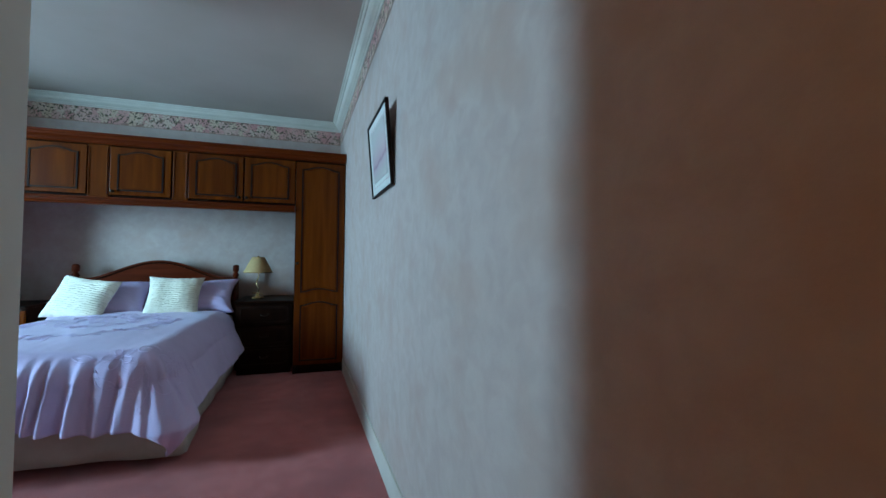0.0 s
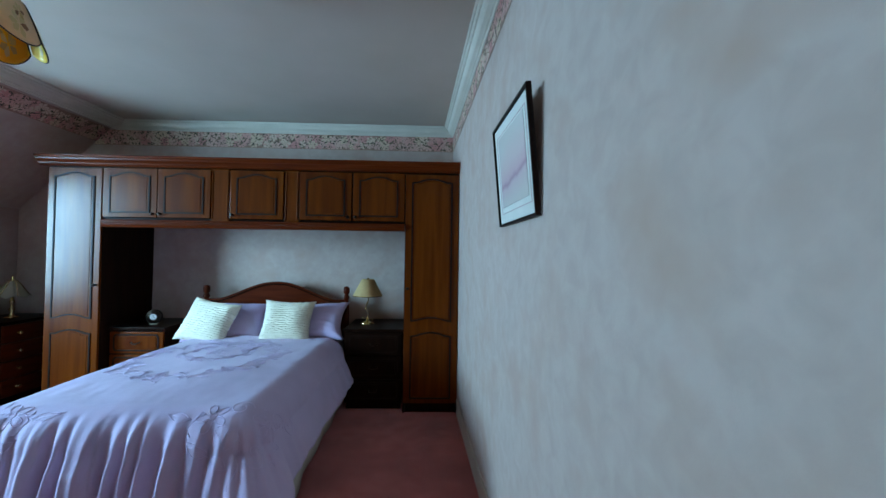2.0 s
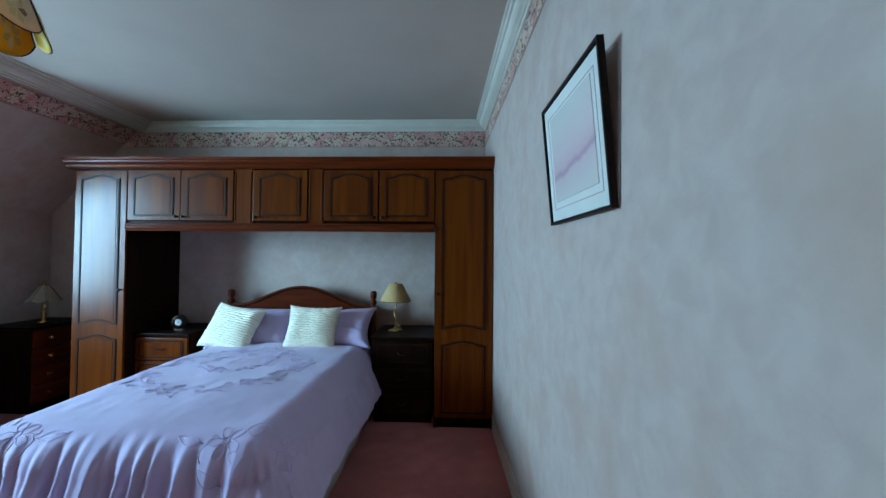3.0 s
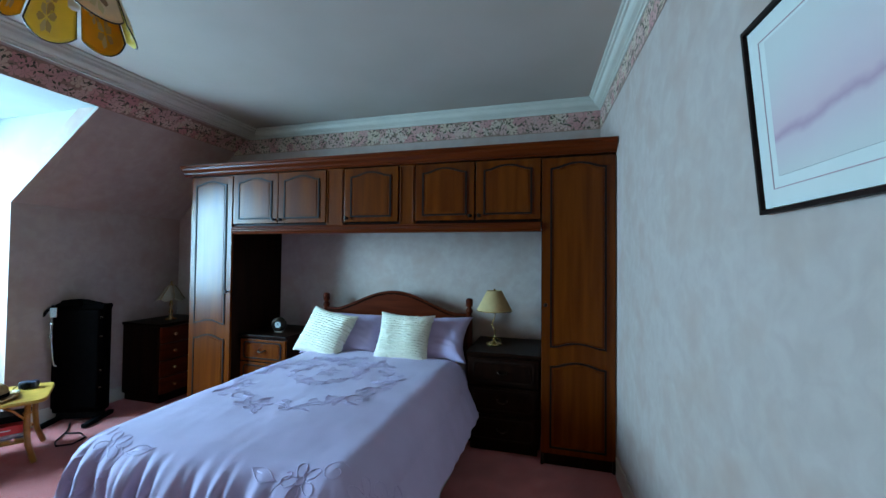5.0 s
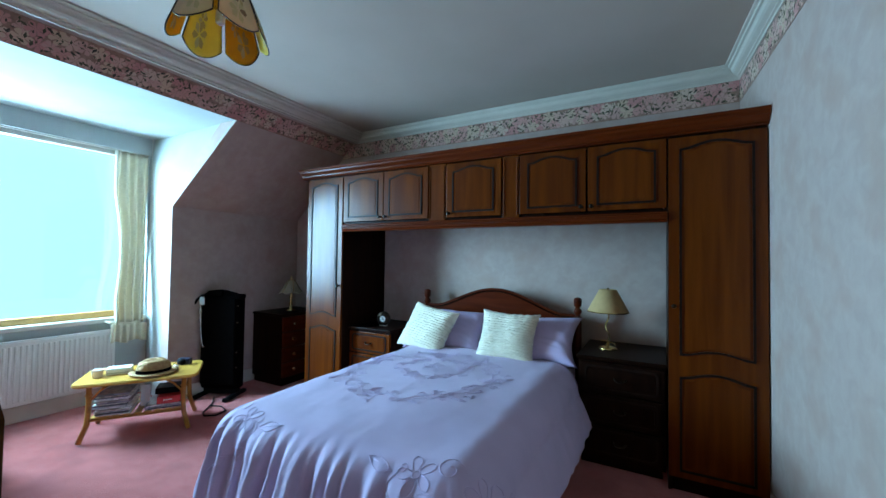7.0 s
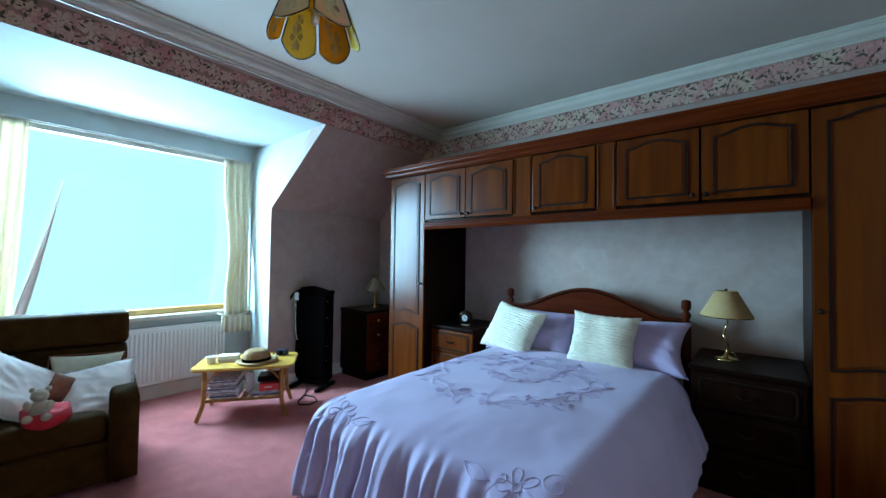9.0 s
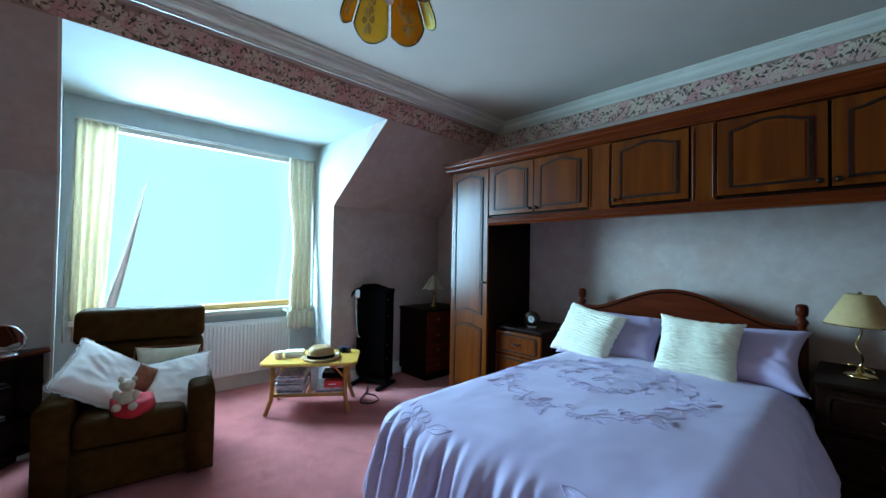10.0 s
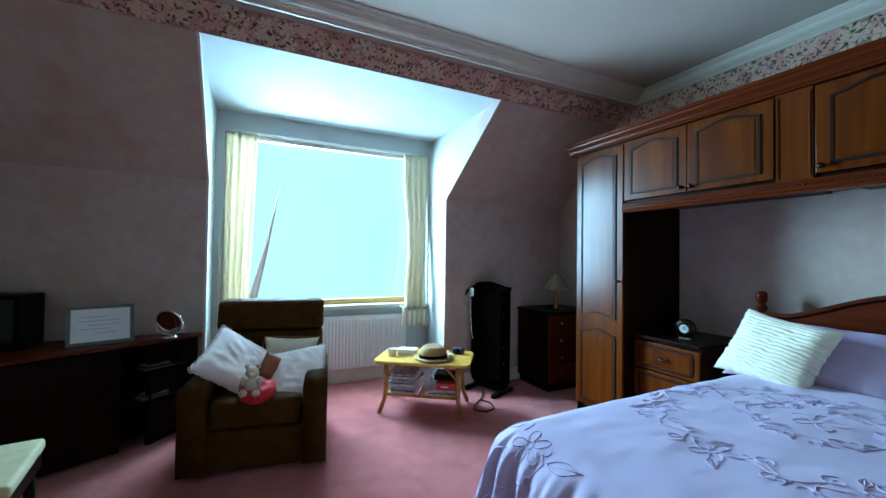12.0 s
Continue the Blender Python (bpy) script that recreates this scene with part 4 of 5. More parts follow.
for sx in (-1, 1):
    for sy in (-1, 1):
        lg = part("leg", tube([(sx * 0.285, sy * 0.165, 0.405), (sx * 0.282, sy * 0.165, 0.25), (sx * 0.29, sy * 0.17, 0.13), (sx * 0.325, sy * 0.20, 0.012)], 0.017, 8), bamboo_leg, ct, "", True)
        part("binding", tube([(sx * 0.284 + 0.02 * math.cos(t), sy * 0.166 + 0.02 * math.sin(t), 0.335) for t in range(6)], 0.006, 5, None, True), bamboo_leg, lg)
    part("side_rail", tube([(sx * 0.285, -0.16, 0.385), (sx * 0.285, 0.16, 0.385)], 0.009, 8), bamboo_leg, ct, "", True)
    part("brace", tube([(sx * 0.27, -0.172, 0.30), (sx * 0.22, -0.172, 0.36), (sx * 0.17, -0.172, 0.395)], 0.008, 6), bamboo_leg, ct, "", True)
for sy in (-1, 1):
    part("shelf_rail", tube([(-0.285, sy * 0.165, 0.155), (0.285, sy * 0.165, 0.155)], 0.011, 8), bamboo_leg, ct, "", True)
for i in range(9):
    part("shelf_slat", box(-0.275 + i * 0.0625, -0.275 + i * 0.0625 + 0.045, -0.165, 0.165, 0.160, 0.170, 0.002), bamboo, ct)


def on_table(name, lx, ly, lz, rz, label, cat, group=""):
    th = thing(name, 0, 0, 0, 0, label, cat, group)
    th.matrix_world = TM @ pose(lx, ly, lz, 0, 0, rz)
    return th


rnd = random.Random(11)
def stack(lx, n, label, w=0.21):
    th = on_table("magazine_stack", lx, -0.02, 0.1705, rnd.uniform(-4, 4), label, "magazines")
    z = 0.0
    for i in range(n):
        h = rnd.uniform(0.005, 0.013)
        a, b = rnd.uniform(-0.012, 0.012), rnd.uniform(-0.015, 0.015)
        part("magazine", box(-w / 2 + a, w / 2 + a, -0.135 + b, 0.135 + b, z, z + h - 0.0006, 0.0015, None, 1), mags[i % len(mags)], th)
        z += h
    return th, z


mags = [M("cover", c, tuple(min(1, x * 1.5 + 0.05) for x in c), 25, 0.35, lo=0.45, hi=0.55) for c in ((0.5, 0.5, 0.5), (0.10, 0.10, 0.12), (0.6, 0.55, 0.5), (0.22, 0.2, 0.24), (0.35, 0.3, 0.28), (0.66, 0.66, 0.64))]
stack(-0.155, 16, "tall pile of glossy magazines on the table shelf", 0.20)
s2, z2 = stack(0.15, 5, "low pile of magazines on the table shelf", 0.22)
rb = on_table("book", 0.185, -0.07, 0.1710 + z2, 3, "red covered book on the magazines", "book")
part("cover", box(-0.075, 0.075, -0.095, 0.095, 0, 0.055, 0.003), red_card, rb)
part("pages", box(-0.07, 0.07, -0.098, -0.0955, 0.006, 0.05), red_card, rb)
part("title_bar", box(-0.035, 0.02, -0.1005, -0.0985, 0.026, 0.034), white_card, rb)
bb = on_table("box", 0.19, -0.03, 0.1715 + z2 + 0.0555, 0, "black flat box on the red book", "box")
part("body", box(-0.10, 0.09, -0.07, 0.09, 0, 0.045, 0.006), black_gloss, bb)
lf = on_table("leaflet", 0.02, -0.02, 0.1705, 0, "white leaflet standing on the table shelf", "leaflet")
part("card", box(-0.03, 0.03, -0.01, -0.008, 0.0, 0.16), white_card, lf)

ht = on_table("straw_hat", 0.075, -0.075, 0.4285, 25, "woven straw trilby hat with a dark band", "hat")
part("brim", lathe([(0.085, 0.012), (0.12, 0.004), (0.15, 0.006), (0.158, 0.016), (0.155, 0.019), (0.12, 0.010), (0.085, 0.018)], 32), straw, ht, "", True)
crown = lathe([(0.098, 0.010), (0.099, 0.03), (0.096, 0.06), (0.088, 0.090), (0.070, 0.105), (0.045, 0.106), (0.02, 0.098)], 32)
for v in crown.verts:
    v.co.x *= 1.12
    v.co.y *= 0.92
    if v.co.z > 0.08:
        v.co.z -= 0.016 * math.exp(-(v.co.y / 0.03) ** 2)
part("crown", crown, straw, ht, "", True)
bd = lathe([(0.1000, 0.014), (0.1008, 0.016), (0.1, 0.036), (0.0985, 0.038)], 32)
for v in bd.verts:
    v.co.x *= 1.125
    v.co.y *= 0.93
part("hat_band", bd, black, ht, "dark ribbon band", True)
bx = on_table("tissue_box", -0.155, 0.02, 0.4285, 4, "white cardboard box lying on the table", "box")
part("carton", box(-0.075, 0.075, -0.05, 0.05, 0, 0.048, 0.003), white_card, bx)
part("panel_line", box(-0.068, 0.068, -0.0515, -0.0505, 0.012, 0.018), grey_ink, bx)
mg = on_table("mug", -0.27, -0.055, 0.4285, 0, "small cream mug with a brown mark", "mug")
part("cup", lathe([(0.026, 0), (0.03, 0.004), (0.036, 0.05), (0.037, 0.058), (0.034, 0.058), (0.031, 0.012), (0.004, 0.01)], 20), linen, mg, "", True)
part("handle", tube([(0.034, 0, 0.048), (0.05, 0, 0.046), (0.056, 0, 0.032), (0.048, 0, 0.018), (0.032, 0, 0.014)], 0.004, 6), linen, mg, "", True)
cm = on_table("compact_camera", 0.25, 0.13, 0.4285, -20, "navy compact camera lying on the table", "camera")
part("body", box(-0.05, 0.05, -0.025, 0.025, 0, 0.05, 0.012, None, 3), navy, cm)
part("lens", lathe([(0.024, 0), (0.024, 0.025), (0.018, 0.028)], 18, (0.0, -0.025, 0.026), rx90), black_gloss, cm, "", True)
part("strap", tube([(-0.05, 0, 0.03), (-0.075, -0.02, 0.008), (-0.06, -0.05, 0.006), (-0.02, -0.06, 0.006)], 0.003, 5), black, cm)
eg = on_table("ornament", 0.20, 0.03, 0.4285, 0, "small white rounded ornament on the table", "ornament")
part("shell", lathe([(0.006, 0), (0.018, 0.004), (0.022, 0.012), (0.015, 0.02), (0.004, 0.023)], 14), white_card, eg, "", True)

# ---- armchair ----
CM = pose(-3.623, 1.94, 0, 0, 0, 80.3)
ac = thing("armchair", -3.623, 1.94, 0, 80.3, "olive brown velour armchair with high back", "armchair")
part("base", box(-0.36, 0.36, -0.39, 0.34, 0.03, 0.26, 0.03, None, 3), olive, ac)
part("seat_cushion", box(-0.245, 0.245, -0.41, 0.15, 0.262, 0.42, 0.05, None, 4), olive, ac, "", True)
for sx in (-1, 1):
    prof = [(sx * 0.248, 0.035), (sx * 0.385, 0.035)] + [(sx * (0.318 + 0.068 * math.copysign(abs(math.cos(radians(k * 18))) ** 0.75, math.cos(radians(k * 18)))), 0.480 + 0.045 * math.sin(radians(k * 18)) ** 0.7) for k in range(11)]
    bm = prism(prof, -0.425, 0.26)
    bmesh.ops.bevel(bm, geom=[e for e in bm.edges if e.verts[0].co.y < -0.42 and e.verts[1].co.y < -0.42], offset=0.012, segments=3, affect='EDGES')
    part("arm", bm, olive, ac, "", True)
bk = box(-0.345, 0.345, 0.10, 0.32, 0.26, 0.70, 0.05, None, 4)
for v in bk.verts:
    v.co.y += 0.16 * (v.co.z - 0.3)
part("backrest", bk, olive, ac, "", True)
bk = box(-0.35, 0.35, 0.10, 0.30, 0.705, 0.912, 0.045, None, 5)
for v in bk.verts:
    v.co.y += 0.16 * (v.co.z - 0.3)
part("head_cushion", bk, olive, ac, "padded head roll", True)
for sx in (-0.3, 0.3):
    for sy in (-0.33, 0.28):
        part("foot", lathe([(0.02, 0), (0.028, 0.01), (0.03, 0.035)], 12, (sx, sy, 0)), dark_and_shaded_wood, ac)


def on_chair(name, x, y, z, rot, label, cat):
    th = thing(name, 0, 0, 0, 0, label, cat)
    th.matrix_world = CM @ pose(x, y, z, *rot)
    return th


def lace_edge(w, h, parent):
    pts = []
    per = [(-w / 2, -h / 2), (w / 2, -h / 2), (w / 2, h / 2), (-w / 2, h / 2)]
    for i in range(4):
        a, b = Vector(per[i]), Vector(per[(i + 1) % 4])
        for k in range(44):
            f = k / 44
            p = a + (b - a) * f
            out = Vector(((b - a).y, -(b - a).x)).normalized()
            pinch = 0.035 * h * (1 - (2 * f - 1) ** 2)
            q = p + out * (0.009 * abs(math.sin(k / 44 * math.pi * 15)) - pinch)
            pts.append((q.x, 0.004 * math.sin(k * 0.9), q.y))
    part("lace_edge", tube(pts, 0.0028, 5, None, True), lace, parent, "scalloped lace edging")
    ins = [(p[0] * 0.965, 0, p[2] * 0.965) for p in pts]
    part("hem", tube(ins[::2], 0.004, 5, None, True), lace, parent)


p1 = on_chair("lace_pillow", -0.115, -0.13, 0.545, (-54, 34, 6), "white linen pillow with lace edging on the armchair", "pillow")
part("cover", pillow(0.48, 0.38, 0.085, nu=40, nv=34, pinched=0.05, crumple=0.011, seed=6), linen, p1, "", True)
lace_edge(0.49, 0.39, p1)
p2 = on_chair("lace_pillow", 0.195, -0.19, 0.480, (-48, -10, -10), "white linen pillow with lace edging on the armchair", "pillow")
part("cover", pillow(0.35, 0.40, 0.07, nu=40, nv=34, pinched=0.05, crumple=0.010, seed=7), linen, p2, "", True)
lace_edge(0.36, 0.41, p2)
p3 = on_chair("small_cushion", 0.14, 0.06, 0.565, (-12, 3, 0), "small cream embroidered cushion behind the pillows", "cushion")
part("cover", pillow(0.36, 0.22, 0.08, seed=8), cream_plush, p3, "", True)
part("piping", tube([(x, 0, z) for x, z in rounded(0.178, 0.108, 0.02)], 0.004, 5, None, True), rust, p3)
p4 = on_chair("silk_cushion", 0.035, -0.13, 0.53, (-36, 28, 0), "small rust silk cushion between the pillows", "cushion")
part("cover", pillow(0.13, 0.17, 0.05, seed=9), rust, p4, "", True)
hr = on_chair("heart_cushion", 0.0, -0.345, 0.440, (-66, 0, 10), "red velvet heart cushion on the seat", "cushion")
bm = pillow(0.19, 0.15, 0.09, nu=30, nv=24, pinched=-0.05, seed=10)
for v in bm.verts:
    u = v.co.x / 0.095
    v.co.z = v.co.z * (1.0 - 0.45 * abs(u) ** 2 * (v.co.z < 0)) + 0.035 * (abs(u) - 0.45) * (v.co.z > 0)
    v.co.x *= 1.0 + 2.6 * min(0.0, v.co.z)
part("cover", bm, red_cloth, hr, "", True)
td = bmesh.new()
def ball(bm, c, r, s=(1, 1, 1)):
    b2 = bmesh.ops.create_icosphere(bm, subdivisions=2, radius=1.0)
    for v in b2["verts"]:
        v.co = Vector((c[0] + v.co.x * r * s[0], c[1] + v.co.y * r * s[1], c[2] + v.co.z * r * s[2]))
for c, r, s in (((0, 0, 0.06), 0.042, (1, 0.9, 1.15)), ((0, -0.008, 0.128), 0.036, (1.05, 1, 0.95)), ((0, -0.04, 0.12), 0.016, (1, 1, 0.8)), ((-0.03, 0, 0.16), 0.014, (1, 0.6, 1)), ((0.03, 0, 0.16), 0.014, (1, 0.6, 1)), ((-0.042, -0.02, 0.085), 0.017, (1, 1, 1.6)), ((0.042, -0.02, 0.075), 0.017, (1, 1, 1.6)), ((-0.035, -0.05, 0.022), 0.022, (1, 1.3, 0.95)), ((0.035, -0.05, 0.022), 0.022, (1, 1.3, 0.95))):
    ball(td, c, r, s)
bear = part("teddy_bear", td, teddy_m, None, "", True)
bear.matrix_world = CM @ pose(-0.03, -0.365, 0.434, -8, 0, -4)
tagged(bear, "small cream plush teddy bear sitting on the red heart", "teddy bear")

# ---- corner desk with television, certificate and mirror ----
dk = thing("corner_desk", 0, 0, 0, 0, "dark wood corner desk with open shelves along the low wall", "desk")
DP = [(-4.066, 0.14), (-3.50, 0.14), (-3.52, 0.66), (-3.86, 1.28), (-4.03, 1.525), (-4.066, 1.525)]
part("desktop", prism(DP, 0.652, 0.678, "z"), red_wood, dk, "brown desktop")
part("desktop_edge", tube([(-3.503, 0.66, 0.664), (-3.848, 1.28, 0.664), (-4.02, 1.527, 0.664)], 0.010, 6), red_wood, dk)
DS = [(x + (0.05 if i in (1, 2, 3) else 0.012) * -1, y) if i in (1, 2, 3) else (x, y - (0.02 if y > 1.4 else 0)) for i, (x, y) in enumerate(DP)]
# everything below the top is near black, its shade included in the colour
for i, zz in enumerate((0.06, 0.27, 0.46)):
    part("shelf", prism(DS, zz, zz + 0.018, "z"), dark_and_shaded_wood, dk)
part("side_panel", box(-4.066, -4.045, 1.46, 1.50, 0.0, 0.652), dark_and_shaded_wood, dk)
part("side_panel", prism([(-3.90, 1.235), (-3.885, 1.26), (-4.066, 1.40), (-4.066, 1.37)], 0.0, 0.652, "z"), dark_and_shaded_wood, dk)
part("side_panel", box(-4.066, -3.56, 0.60, 0.62, 0.0, 0.652), dark_and_shaded_wood, dk)
part("side_panel", box(-4.066, -3.56, 0.142, 0.16, 0.0, 0.652), dark_and_shaded_wood, dk)
part("back_panel", box(-4.066, -4.056, 0.16, 1.46, 0.078, 0.652), dark_and_shaded_wood, dk)
# added dark fronts with handles stand in for the black shade under the desktop
dd = part("cupboard_door", box(-3.561, -3.545, 0.16, 0.595, 0.08, 0.64, 0.003), dark_and_shaded_wood, dk)
part("handle", tube([(-3.545, 0.55, 0.40), (-3.525, 0.55, 0.40), (-3.525, 0.55, 0.34), (-3.545, 0.55, 0.34)], 0.004, 6), bronze, dd)
dd = part("cupboard_door", prism([(-3.56, 0.66), (-3.545, 0.668), (-3.80, 1.13), (-3.815, 1.122)], 0.02, 0.64, "z"), dark_and_shaded_wood, dk)
part("handle", tube([(-3.77, 1.09, 0.40), (-3.752, 1.10, 0.40), (-3.752, 1.10, 0.34), (-3.77, 1.09, 0.34)], 0.004, 6), bronze, dd)
# paper sheets take dark colours to imitate the shade inside the shelves
pp = thing("paper_stack", -3.955, 1.27, 0.478, -55, "loose papers on the desk shelf, coloured dark for its shade", "papers")
for i in range(5):
    part("sheet", box(-0.09 + 0.006 * i, 0.09 - 0.004 * i, -0.06 + 0.005 * i, 0.06, i * 0.007, i * 0.007 + 0.006), (groove, mags[1], navy)[i % 3], pp)
pq = thing("booklet", -3.925, 1.25, 0.514, -55, "white booklet tilted on the desk shelf", "booklet")
part("cover", box(-0.018, 0.018, -0.006, 0.002, 0.0, 0.07), white_card, pq)
# same dark colours, shade painted onto the lower pile
pr = thing("paper_stack", -3.95, 1.26, 0.288, -55, "pile of papers on the lower desk shelf, coloured dark for its shade", "papers")
for i in range(4):
    part("sheet", box(-0.08, 0.08 - 0.01 * i, -0.05, 0.05, i * 0.008, i * 0.008 + 0.007), (navy, mags[1])[i % 2], pr)

tv = thing("television", -3.88, 0.50, 0.678, 78, "small black box television on the desk", "television")
part("cabinet", box(-0.20, 0.20, -0.06, 0.12, 0.0, 0.315, 0.015, None, 3), black_gloss, tv)
part("tube_housing", box(-0.15, 0.15, 0.122, 0.165, 0.03, 0.27, 0.02), black_gloss, tv)
part("screen", box(-0.165, 0.165, -0.066, -0.061, 0.045, 0.29, 0.002), M("dark screen glass", (0.01, 0.012, 0.012), None, rough=0.08), tv, "dark glossy screen")
part("badge", box(0.12, 0.135, -0.064, -0.061, 0.24, 0.27), chrome, tv)

fr = thing("framed_certificate", -3.83, 1.02, 0.678, 0, "certificate in a grey green frame standing on the desk", "picture frame")
fr.matrix_world = pose(-3.83, 1.02, 0.680, 0, 0, 108) @ pose(0, 0, 0, -9, 0, 0)
W2, H2 = 0.158, 0.235
part("frame", ring([(-W2, 0), (W2, 0), (W2, H2), (-W2, H2)], [(-W2 + 0.02, 0.02), (W2 - 0.02, 0.02), (W2 - 0.02, H2 - 0.02), (-W2 + 0.02, H2 - 0.02)], -0.010, 0.010), green_frame, fr)
part("certificate", box(-W2 + 0.018, W2 - 0.018, -0.003, 0.006, 0.018, H2 - 0.018), white_card, fr, "white printed certificate")
for i, (x0, x1) in enumerate(((-0.09, 0.03), (-0.10, 0.09), (-0.06, 0.10), (-0.10, 0.04), (-0.03, 0.07))):
    part("text_line", box(x0, x1, -0.0044, -0.0032, 0.165 - i * 0.024, 0.169 - i * 0.024), grey_ink, fr)
part("strut", tube([(0, 0.012, 0.15), (0, 0.075, 0.003)], 0.006, 6), green_frame, fr)

mr = thing("vanity_mirror", -3.92, 1.350, 0.678, 66, "round vanity mirror on a small stand", "mirror")
part("rim", tube([(0.078 * math.cos(t * 0.2244), -0.34 * 0.078 * math.sin(t * 0.2244), 0.105 + 0.94 * 0.078 * math.sin(t * 0.2244)) for t in range(28)], 0.007, 8, None, True), chrome, mr, "chrome rim", True)
part("glass", lathe([(0.074, -0.004), (0.076, 0.0), (0.074, 0.004)], 28, (0, 0, 0.105), Euler((radians(110), 0, 0)).to_matrix()), M("mirror glass", (0.8, 0.8, 0.8), None, rough=0.02, metal=1.0), mr)
part("stand", tube([(-0.086, 0, 0.105), (-0.08, 0.0, 0.05), (-0.045, 0, 0.018), (0.045, 0, 0.018), (0.08, 0, 0.05), (0.086, 0, 0.105)], 0.005, 6), chrome, mr, "", True)
part("foot", lathe([(0.05, 0), (0.05, 0.006), (0.02, 0.016)], 18), chrome, mr, "", True)

# ---- dressing stool ----
so = thing("dressing_stool", -2.75, 0.92, 0, 8, "dark wood stool with pale sage padded seat", "stool")
part("seat", box(-0.21, 0.21, -0.19, 0.19, 0.415, 0.465, 0.02, None, 4), mint, so, "pale sage padded seat", True)
part("seat_frame", box(-0.20, 0.20, -0.18, 0.18, 0.35, 0.414, 0.006), dark_and_shaded_wood, so)
for sx in (-0.17, 0.17):
    for sy in (-0.15, 0.15):
        part("leg", tube([(sx, sy, 0.35), (sx * 1.05, sy * 1.05, 0.0)], 0.02, 10, None, False, 0.65), dark_and_shaded_wood, so, "", True)

# ---- window dressing, radiator ----
rad = thing("radiator", WX + 0.035, 1.95, 0, 0, "white ribbed panel radiator under the window", "radiator")
part("panel", box(0.0, 0.03, 0, 1.33, 0.14, 0.64, 0.008), radiator_m, rad)
bm = bmesh.new()
for i in range(40):
    y = 0.03 + i * 0.0325
    box(0.03, 0.042, y, y + 0.018, 0.17, 0.61, 0.005, bm, 1)
part("ribs", bm, radiator_m, rad)
part("top_grille", box(-0.012, 0.034, 0.004, 1.326, 0.641, 0.650, 0.002), radiator_m, rad)
for y in (0.06, 1.27):
    part("pipe", tube([(0.015, y, 0.14), (0.015, y, 0.0)], 0.009, 8), radiator_m, rad)
    part("bracket", box(-0.034, 0.0, y - 0.02, y + 0.02, 0.3, 0.5), radiator_m, rad)


def curtain(name, y0, y1, yb0, yb1, z0, z1, folds, label, tie):
    t = thing(name, WX - 0.02, 0, 0, 0, label, "curtain", "window curtains")

    def fn(u, v):
        k = 1 - v
        sw = k ** 1.5
        a, b = y0 + (yb0 - y0) * sw, y1 + (yb1 - y1) * sw
        y = a + (b - a) * u
        ph = folds * 2 * math.pi * u + 1.3 * noise.noise(Vector((u * 4, v * 1.5, folds)))
        x = 0.021 * math.sin(ph) * (0.6 + 0.6 * k) + 0.012 * noise.noise(Vector((u * 7, v * 2, 3)))
        if tie:
            y += 0.045 * (1 - u) * math.sin(math.pi * min(1.0, max(0.0, (v - 0.15) / 0.6)))
        return (x + (0.165 * k ** 2 if tie else 0.0), y, z0 + (z1 - z0) * v)
    part("drape", thicken(grid(90, 30, fn), 0.0015), curtain_m, t, "", True)
    if tie:
        def frill(u, v):
            y = yb0 + (yb1 - yb0) * (u * 1.25 - 0.15)
            return (0.185 + 0.016 * math.sin(u * 34) * (1 - v * 0.5), y, z0 - 0.16 + 0.17 * v + 0.012 * math.sin(u * 12))
        part("frill", thicken(grid(60, 6, frill), 0.0015), curtain_m, t, "gathered frill below the tie", True)
        part("tie_back", tube([(0.02, yb0 - 0.03, z0 + 0.03), (0.14, yb0 - 0.02, z0 + 0.02), (0.20, (yb0 + yb1) / 2, z0 + 0.005), (0.14, yb1 + 0.01, z0 + 0.03), (0.03, yb1 + 0.03, z0 + 0.05)], 0.010, 6), curtain_m, t)
        part("tie_hook", tube([(0.015, yb1 + 0.03, z0 + 0.05), (0.055, yb1 + 0.03, z0 + 0.05), (0.06, yb1 + 0.03, z0 + 0.075)], 0.006, 6), brass, t, "brass tie hook", True)
    return t


drawn = curtain("curtain", 1.565, 1.86, 1.565, 1.80, 0.60, 2.318, 5, "cream sheer curtain drawn aside, lit by the window", False)


def hem(u, v):
    """The free edge of the cloth, pulled out over the pane and gathered in low down."""
    w = 0.005 + 0.085 * (1 - v) ** 1.3
    edge = 1.82 + 0.235 * v ** 0.80
    return (0.030 + 0.014 * math.sin(u * 5 + 1), edge - w * (1 - u), 0.62 + 1.26 * v)


part("gathered_hem", thicken(grid(10, 30, hem), 0.0015), linen, drawn, "gathered hem of the curtain", True)
curtain("curtain", 3.26, 3.535, 3.235, 3.46, 0.70, 2.318, 4, "cream sheer curtain tied back beside the window", True)
ctr = thing("curtain_track", WX - 0.03, O0, 2.3185, 0, "white curtain track under the window head", "curtain track")
part("rail", box(-0.012, 0.012, 0.0, O1 - O0, 0.0, 0.011), gloss, ctr)
cd = thing("blind_cord", WX + 0.03, 3.545, 1.30, 0, "thin white pull cord beside the window", "cord")
part("cord", tube([(0, 0, 0), (0, 0, DZ - 1.30)], 0.003, 5), gloss, cd)
part("toggle", lathe([(0.004, 0), (0.008, -0.02), (0.004, -0.03)], 10), gloss, cd)

# ---- ceiling pendant ----
pc = thing("pendant_light", -1.825, 2.51, CZ + 0.012, 0, "brass pendant light with amber and ivory flower glass petals", "ceiling light")
part("ceiling_rose", lathe([(0.05, 0.0), (0.05, -0.012), (0.02, -0.03), (0.008, -0.04)], 20), brass, pc, "", True)
part("rod", tube([(0, 0, -0.03), (0, 0, -0.26)], 0.006, 8), brass, pc)
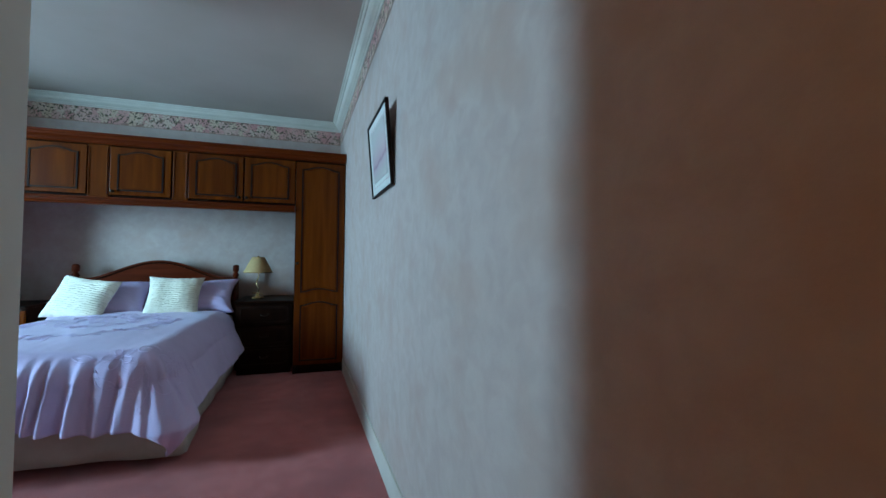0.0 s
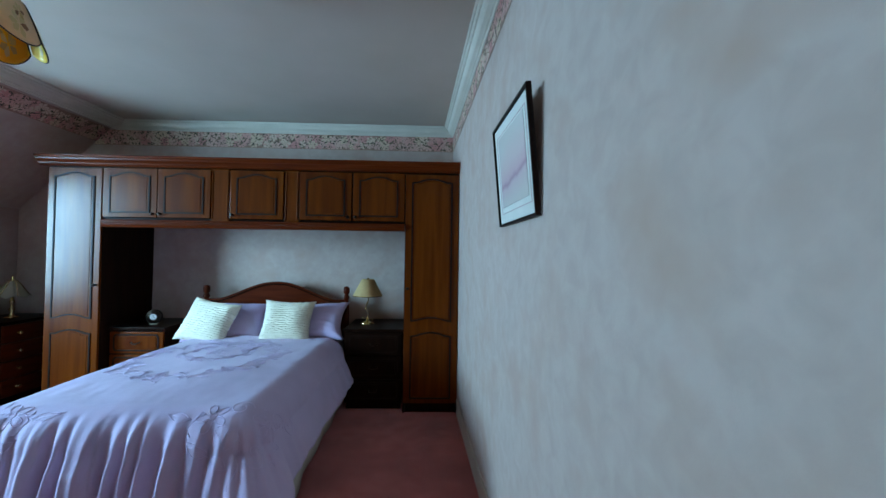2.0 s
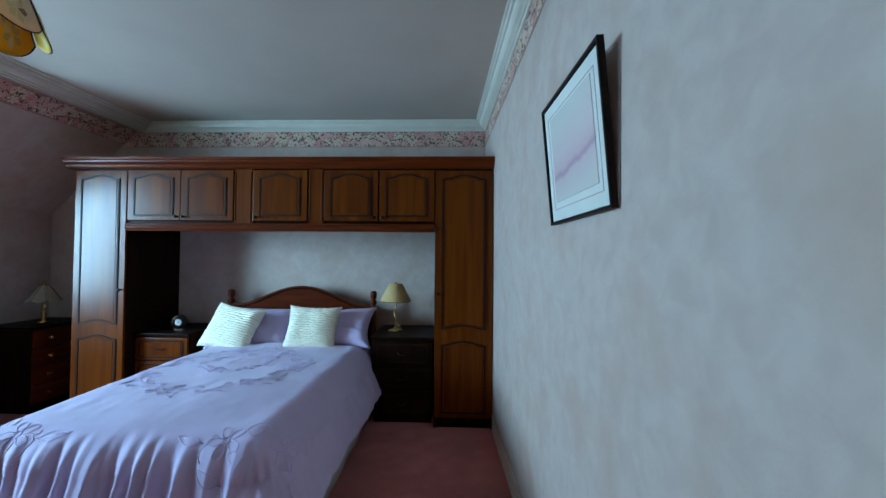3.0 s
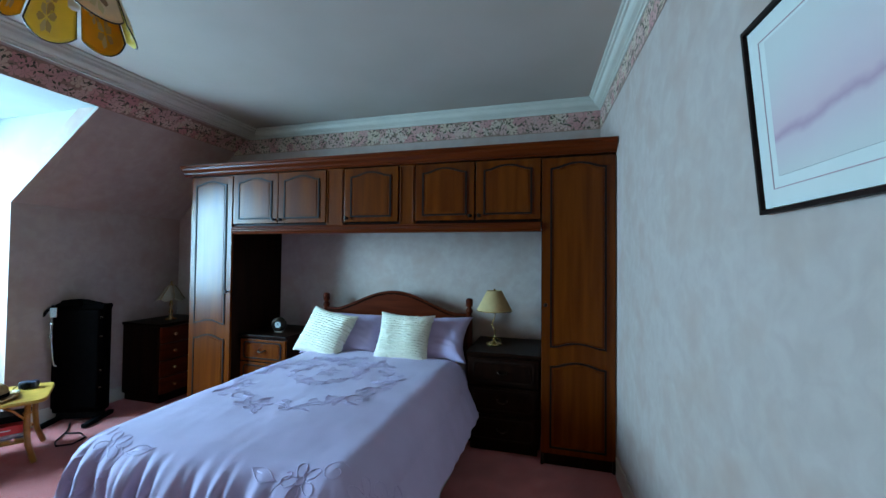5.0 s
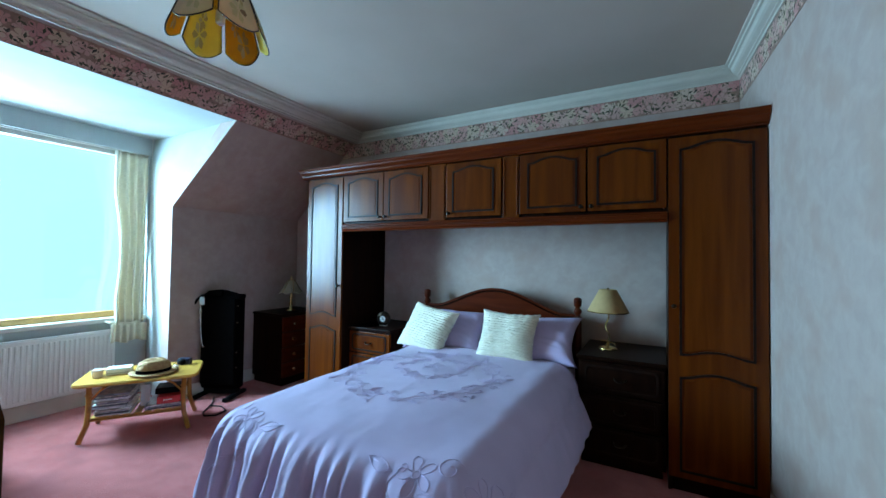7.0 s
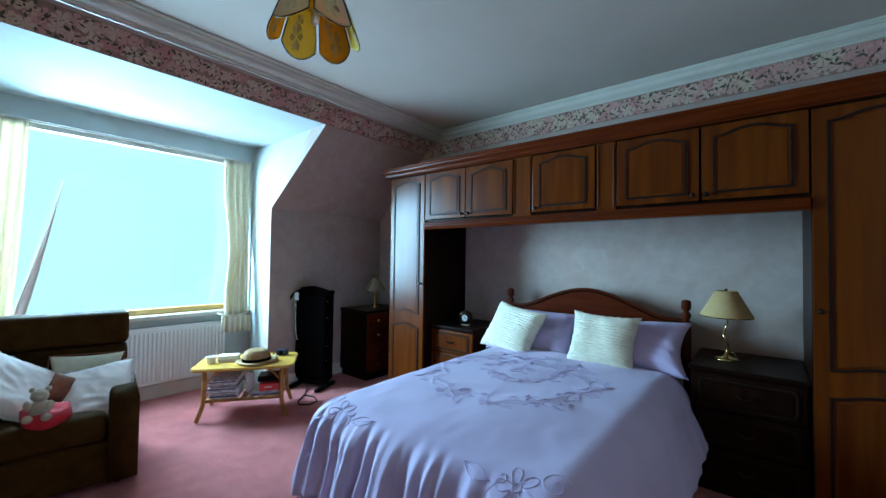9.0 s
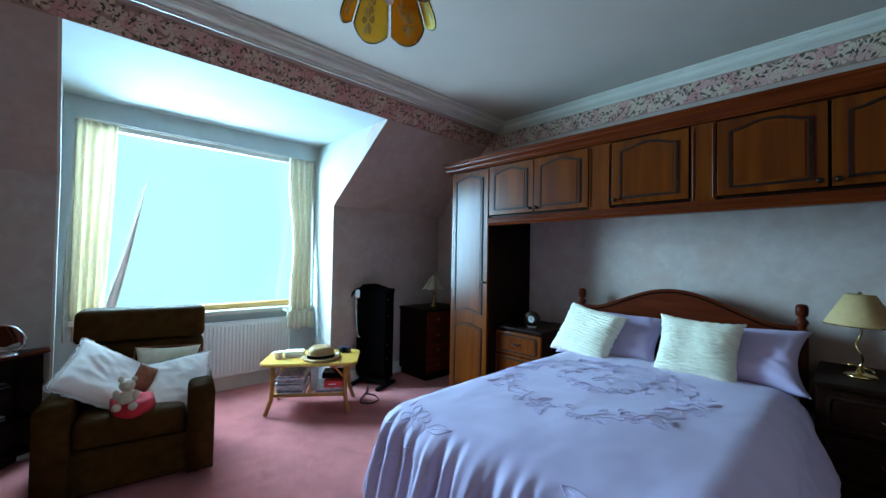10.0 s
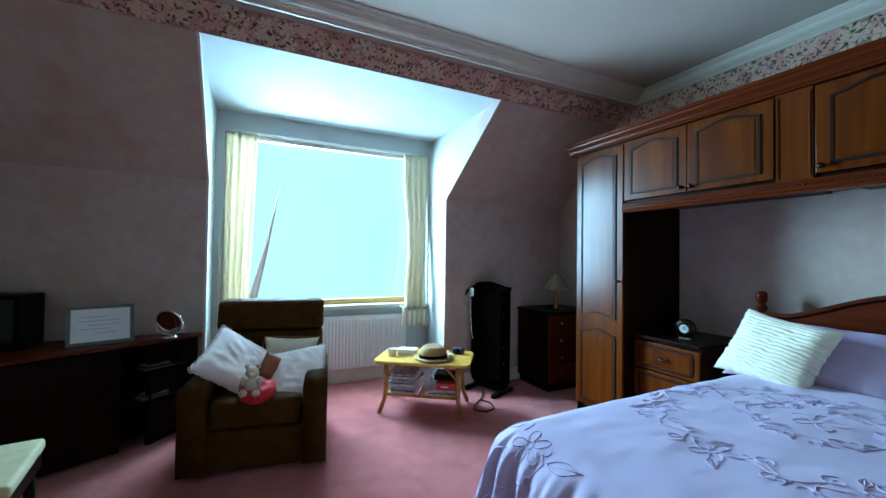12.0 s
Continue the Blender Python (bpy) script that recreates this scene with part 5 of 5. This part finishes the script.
part("gallery", lathe([(0.01, -0.25), (0.11, -0.262), (0.117, -0.27), (0.11, -0.28), (0.02, -0.30)], 24), brass, pc, "", True)
part("lamp_holder", lathe([(0.016, -0.34), (0.018, -0.36), (0.018, -0.39), (0.012, -0.395)], 14), white_card, pc, "", True)


def petal_pos(a0, w, v, off):
    v2 = v * (1.0 - 0.19 * w * w)
    r = 0.115 + 0.075 * v2 ** 0.9 + off
    a = a0 + w * (0.46 + 0.015 * v2)
    return Vector((r * math.cos(a), r * math.sin(a), -0.270 - 0.185 * v2 - 0.02 * v2 * v2))


def flower(bm, a0, off, seed):
    q = random.Random(seed)
    for cx, cy, s in ((q.uniform(-0.25, 0.25), 0.64, 0.26), (q.uniform(-0.4, 0.4), 0.34, 0.18)):
        for k in range(6):
            t = k * 1.047 + q.uniform(0, 0.4)
            vs = [bm.verts.new(petal_pos(a0, cx + s * 1.5 * rr * math.cos(t + ww), min(0.97, max(0.05, cy + s * rr * math.sin(t + ww))), off)) for ww, rr in ((0, 0.12), (-0.42, 0.45), (-0.36, 0.85), (0, 1.1), (0.36, 0.85), (0.42, 0.45))]
            bm.faces.new(vs)


flower_m = island_mat("etched flowers", [(0.58, 0.40, 0.13), (0.72, 0.60, 0.32), (0.28, 0.14, 0.045), (0.68, 0.56, 0.26)], 0.3)
for i in range(6):
    a0 = radians(143.6 + 30 + 60 * i)
    pt = part("glass_petal", thicken(grid(12, 12, lambda u, v: petal_pos(a0, 2 * u - 1, v, 0.0)), 0.002), ivory_g, pc, "ivory outer glass", True)
    part("inner_glass", thicken(grid(12, 12, lambda u, v: petal_pos(a0, 2 * u - 1, v, -0.0045)), 0.002), amber_g if i % 2 else yellow_g, pt, "amber inner glass", True)
    edge = [petal_pos(a0, -1, k / 10, -0.001) for k in range(10)] + [petal_pos(a0, -1 + k / 8, 1, -0.001) for k in range(17)] + [petal_pos(a0, 1, 1 - k / 10, -0.001) for k in range(1, 11)]
    part("lead_edge", tube(edge, 0.0028, 6), bronze, pt, "dark brass edging", True)
    bm = bmesh.new()
    flower(bm, a0, 0.0035, i)
    flower(bm, a0, -0.0085, i + 20)
    part("flower_motif", bm, flower_m, pt)

# ---- framed print on the wall ----
PW, PH = 0.258, 0.213
pf = thing("framed_print", 0, 0, 0, 0, "dark framed pastel watercolour print leaning from the wall", "picture")
pf.matrix_world = pose(ex(2.295) - 0.014, 2.295, 1.494, 0, 0, -87.3) @ pose(0, 0, 0, 5.0, 0, 0)
part("frame", ring([(-PW, 0), (PW, 0), (PW, 2 * PH), (-PW, 2 * PH)], [(-PW + 0.009, 0.009), (PW - 0.009, 0.009), (PW - 0.009, 2 * PH - 0.009), (-PW + 0.009, 2 * PH - 0.009)], -0.008, 0.010), M("near black frame", (0.010, 0.005, 0.004), (0.018, 0.008, 0.006), 20, 0.5, spec=0.1), pf)
part("mount", box(-PW + 0.012, PW - 0.012, 0.0, 0.008, 0.012, 2 * PH - 0.012), M("pale mount card", (0.60, 0.56, 0.50), (0.63, 0.59, 0.53), 9, 0.7), pf, "pale grey mount")
part("mount_line", ring([(-PW + 0.05, 0.05), (PW - 0.05, 0.05), (PW - 0.05, 2 * PH - 0.05), (-PW + 0.05, 2 * PH - 0.05)], [(-PW + 0.052, 0.052), (PW - 0.052, 0.052), (PW - 0.052, 2 * PH - 0.052), (-PW + 0.052, 2 * PH - 0.052)], -0.0012, 0.0), M("rose line", (0.45, 0.25, 0.25), None), pf)
part("print", box(-PW + 0.075, PW - 0.075, -0.0022, 0.0, 0.075, 2 * PH - 0.06), art_m, pf, "hazy rose hills print")
part("hanging_wire", tube([(-0.15, 0.012, 0.34), (0, 0.022, 0.40), (0.15, 0.012, 0.34)], 0.0015, 5), bronze, pf)
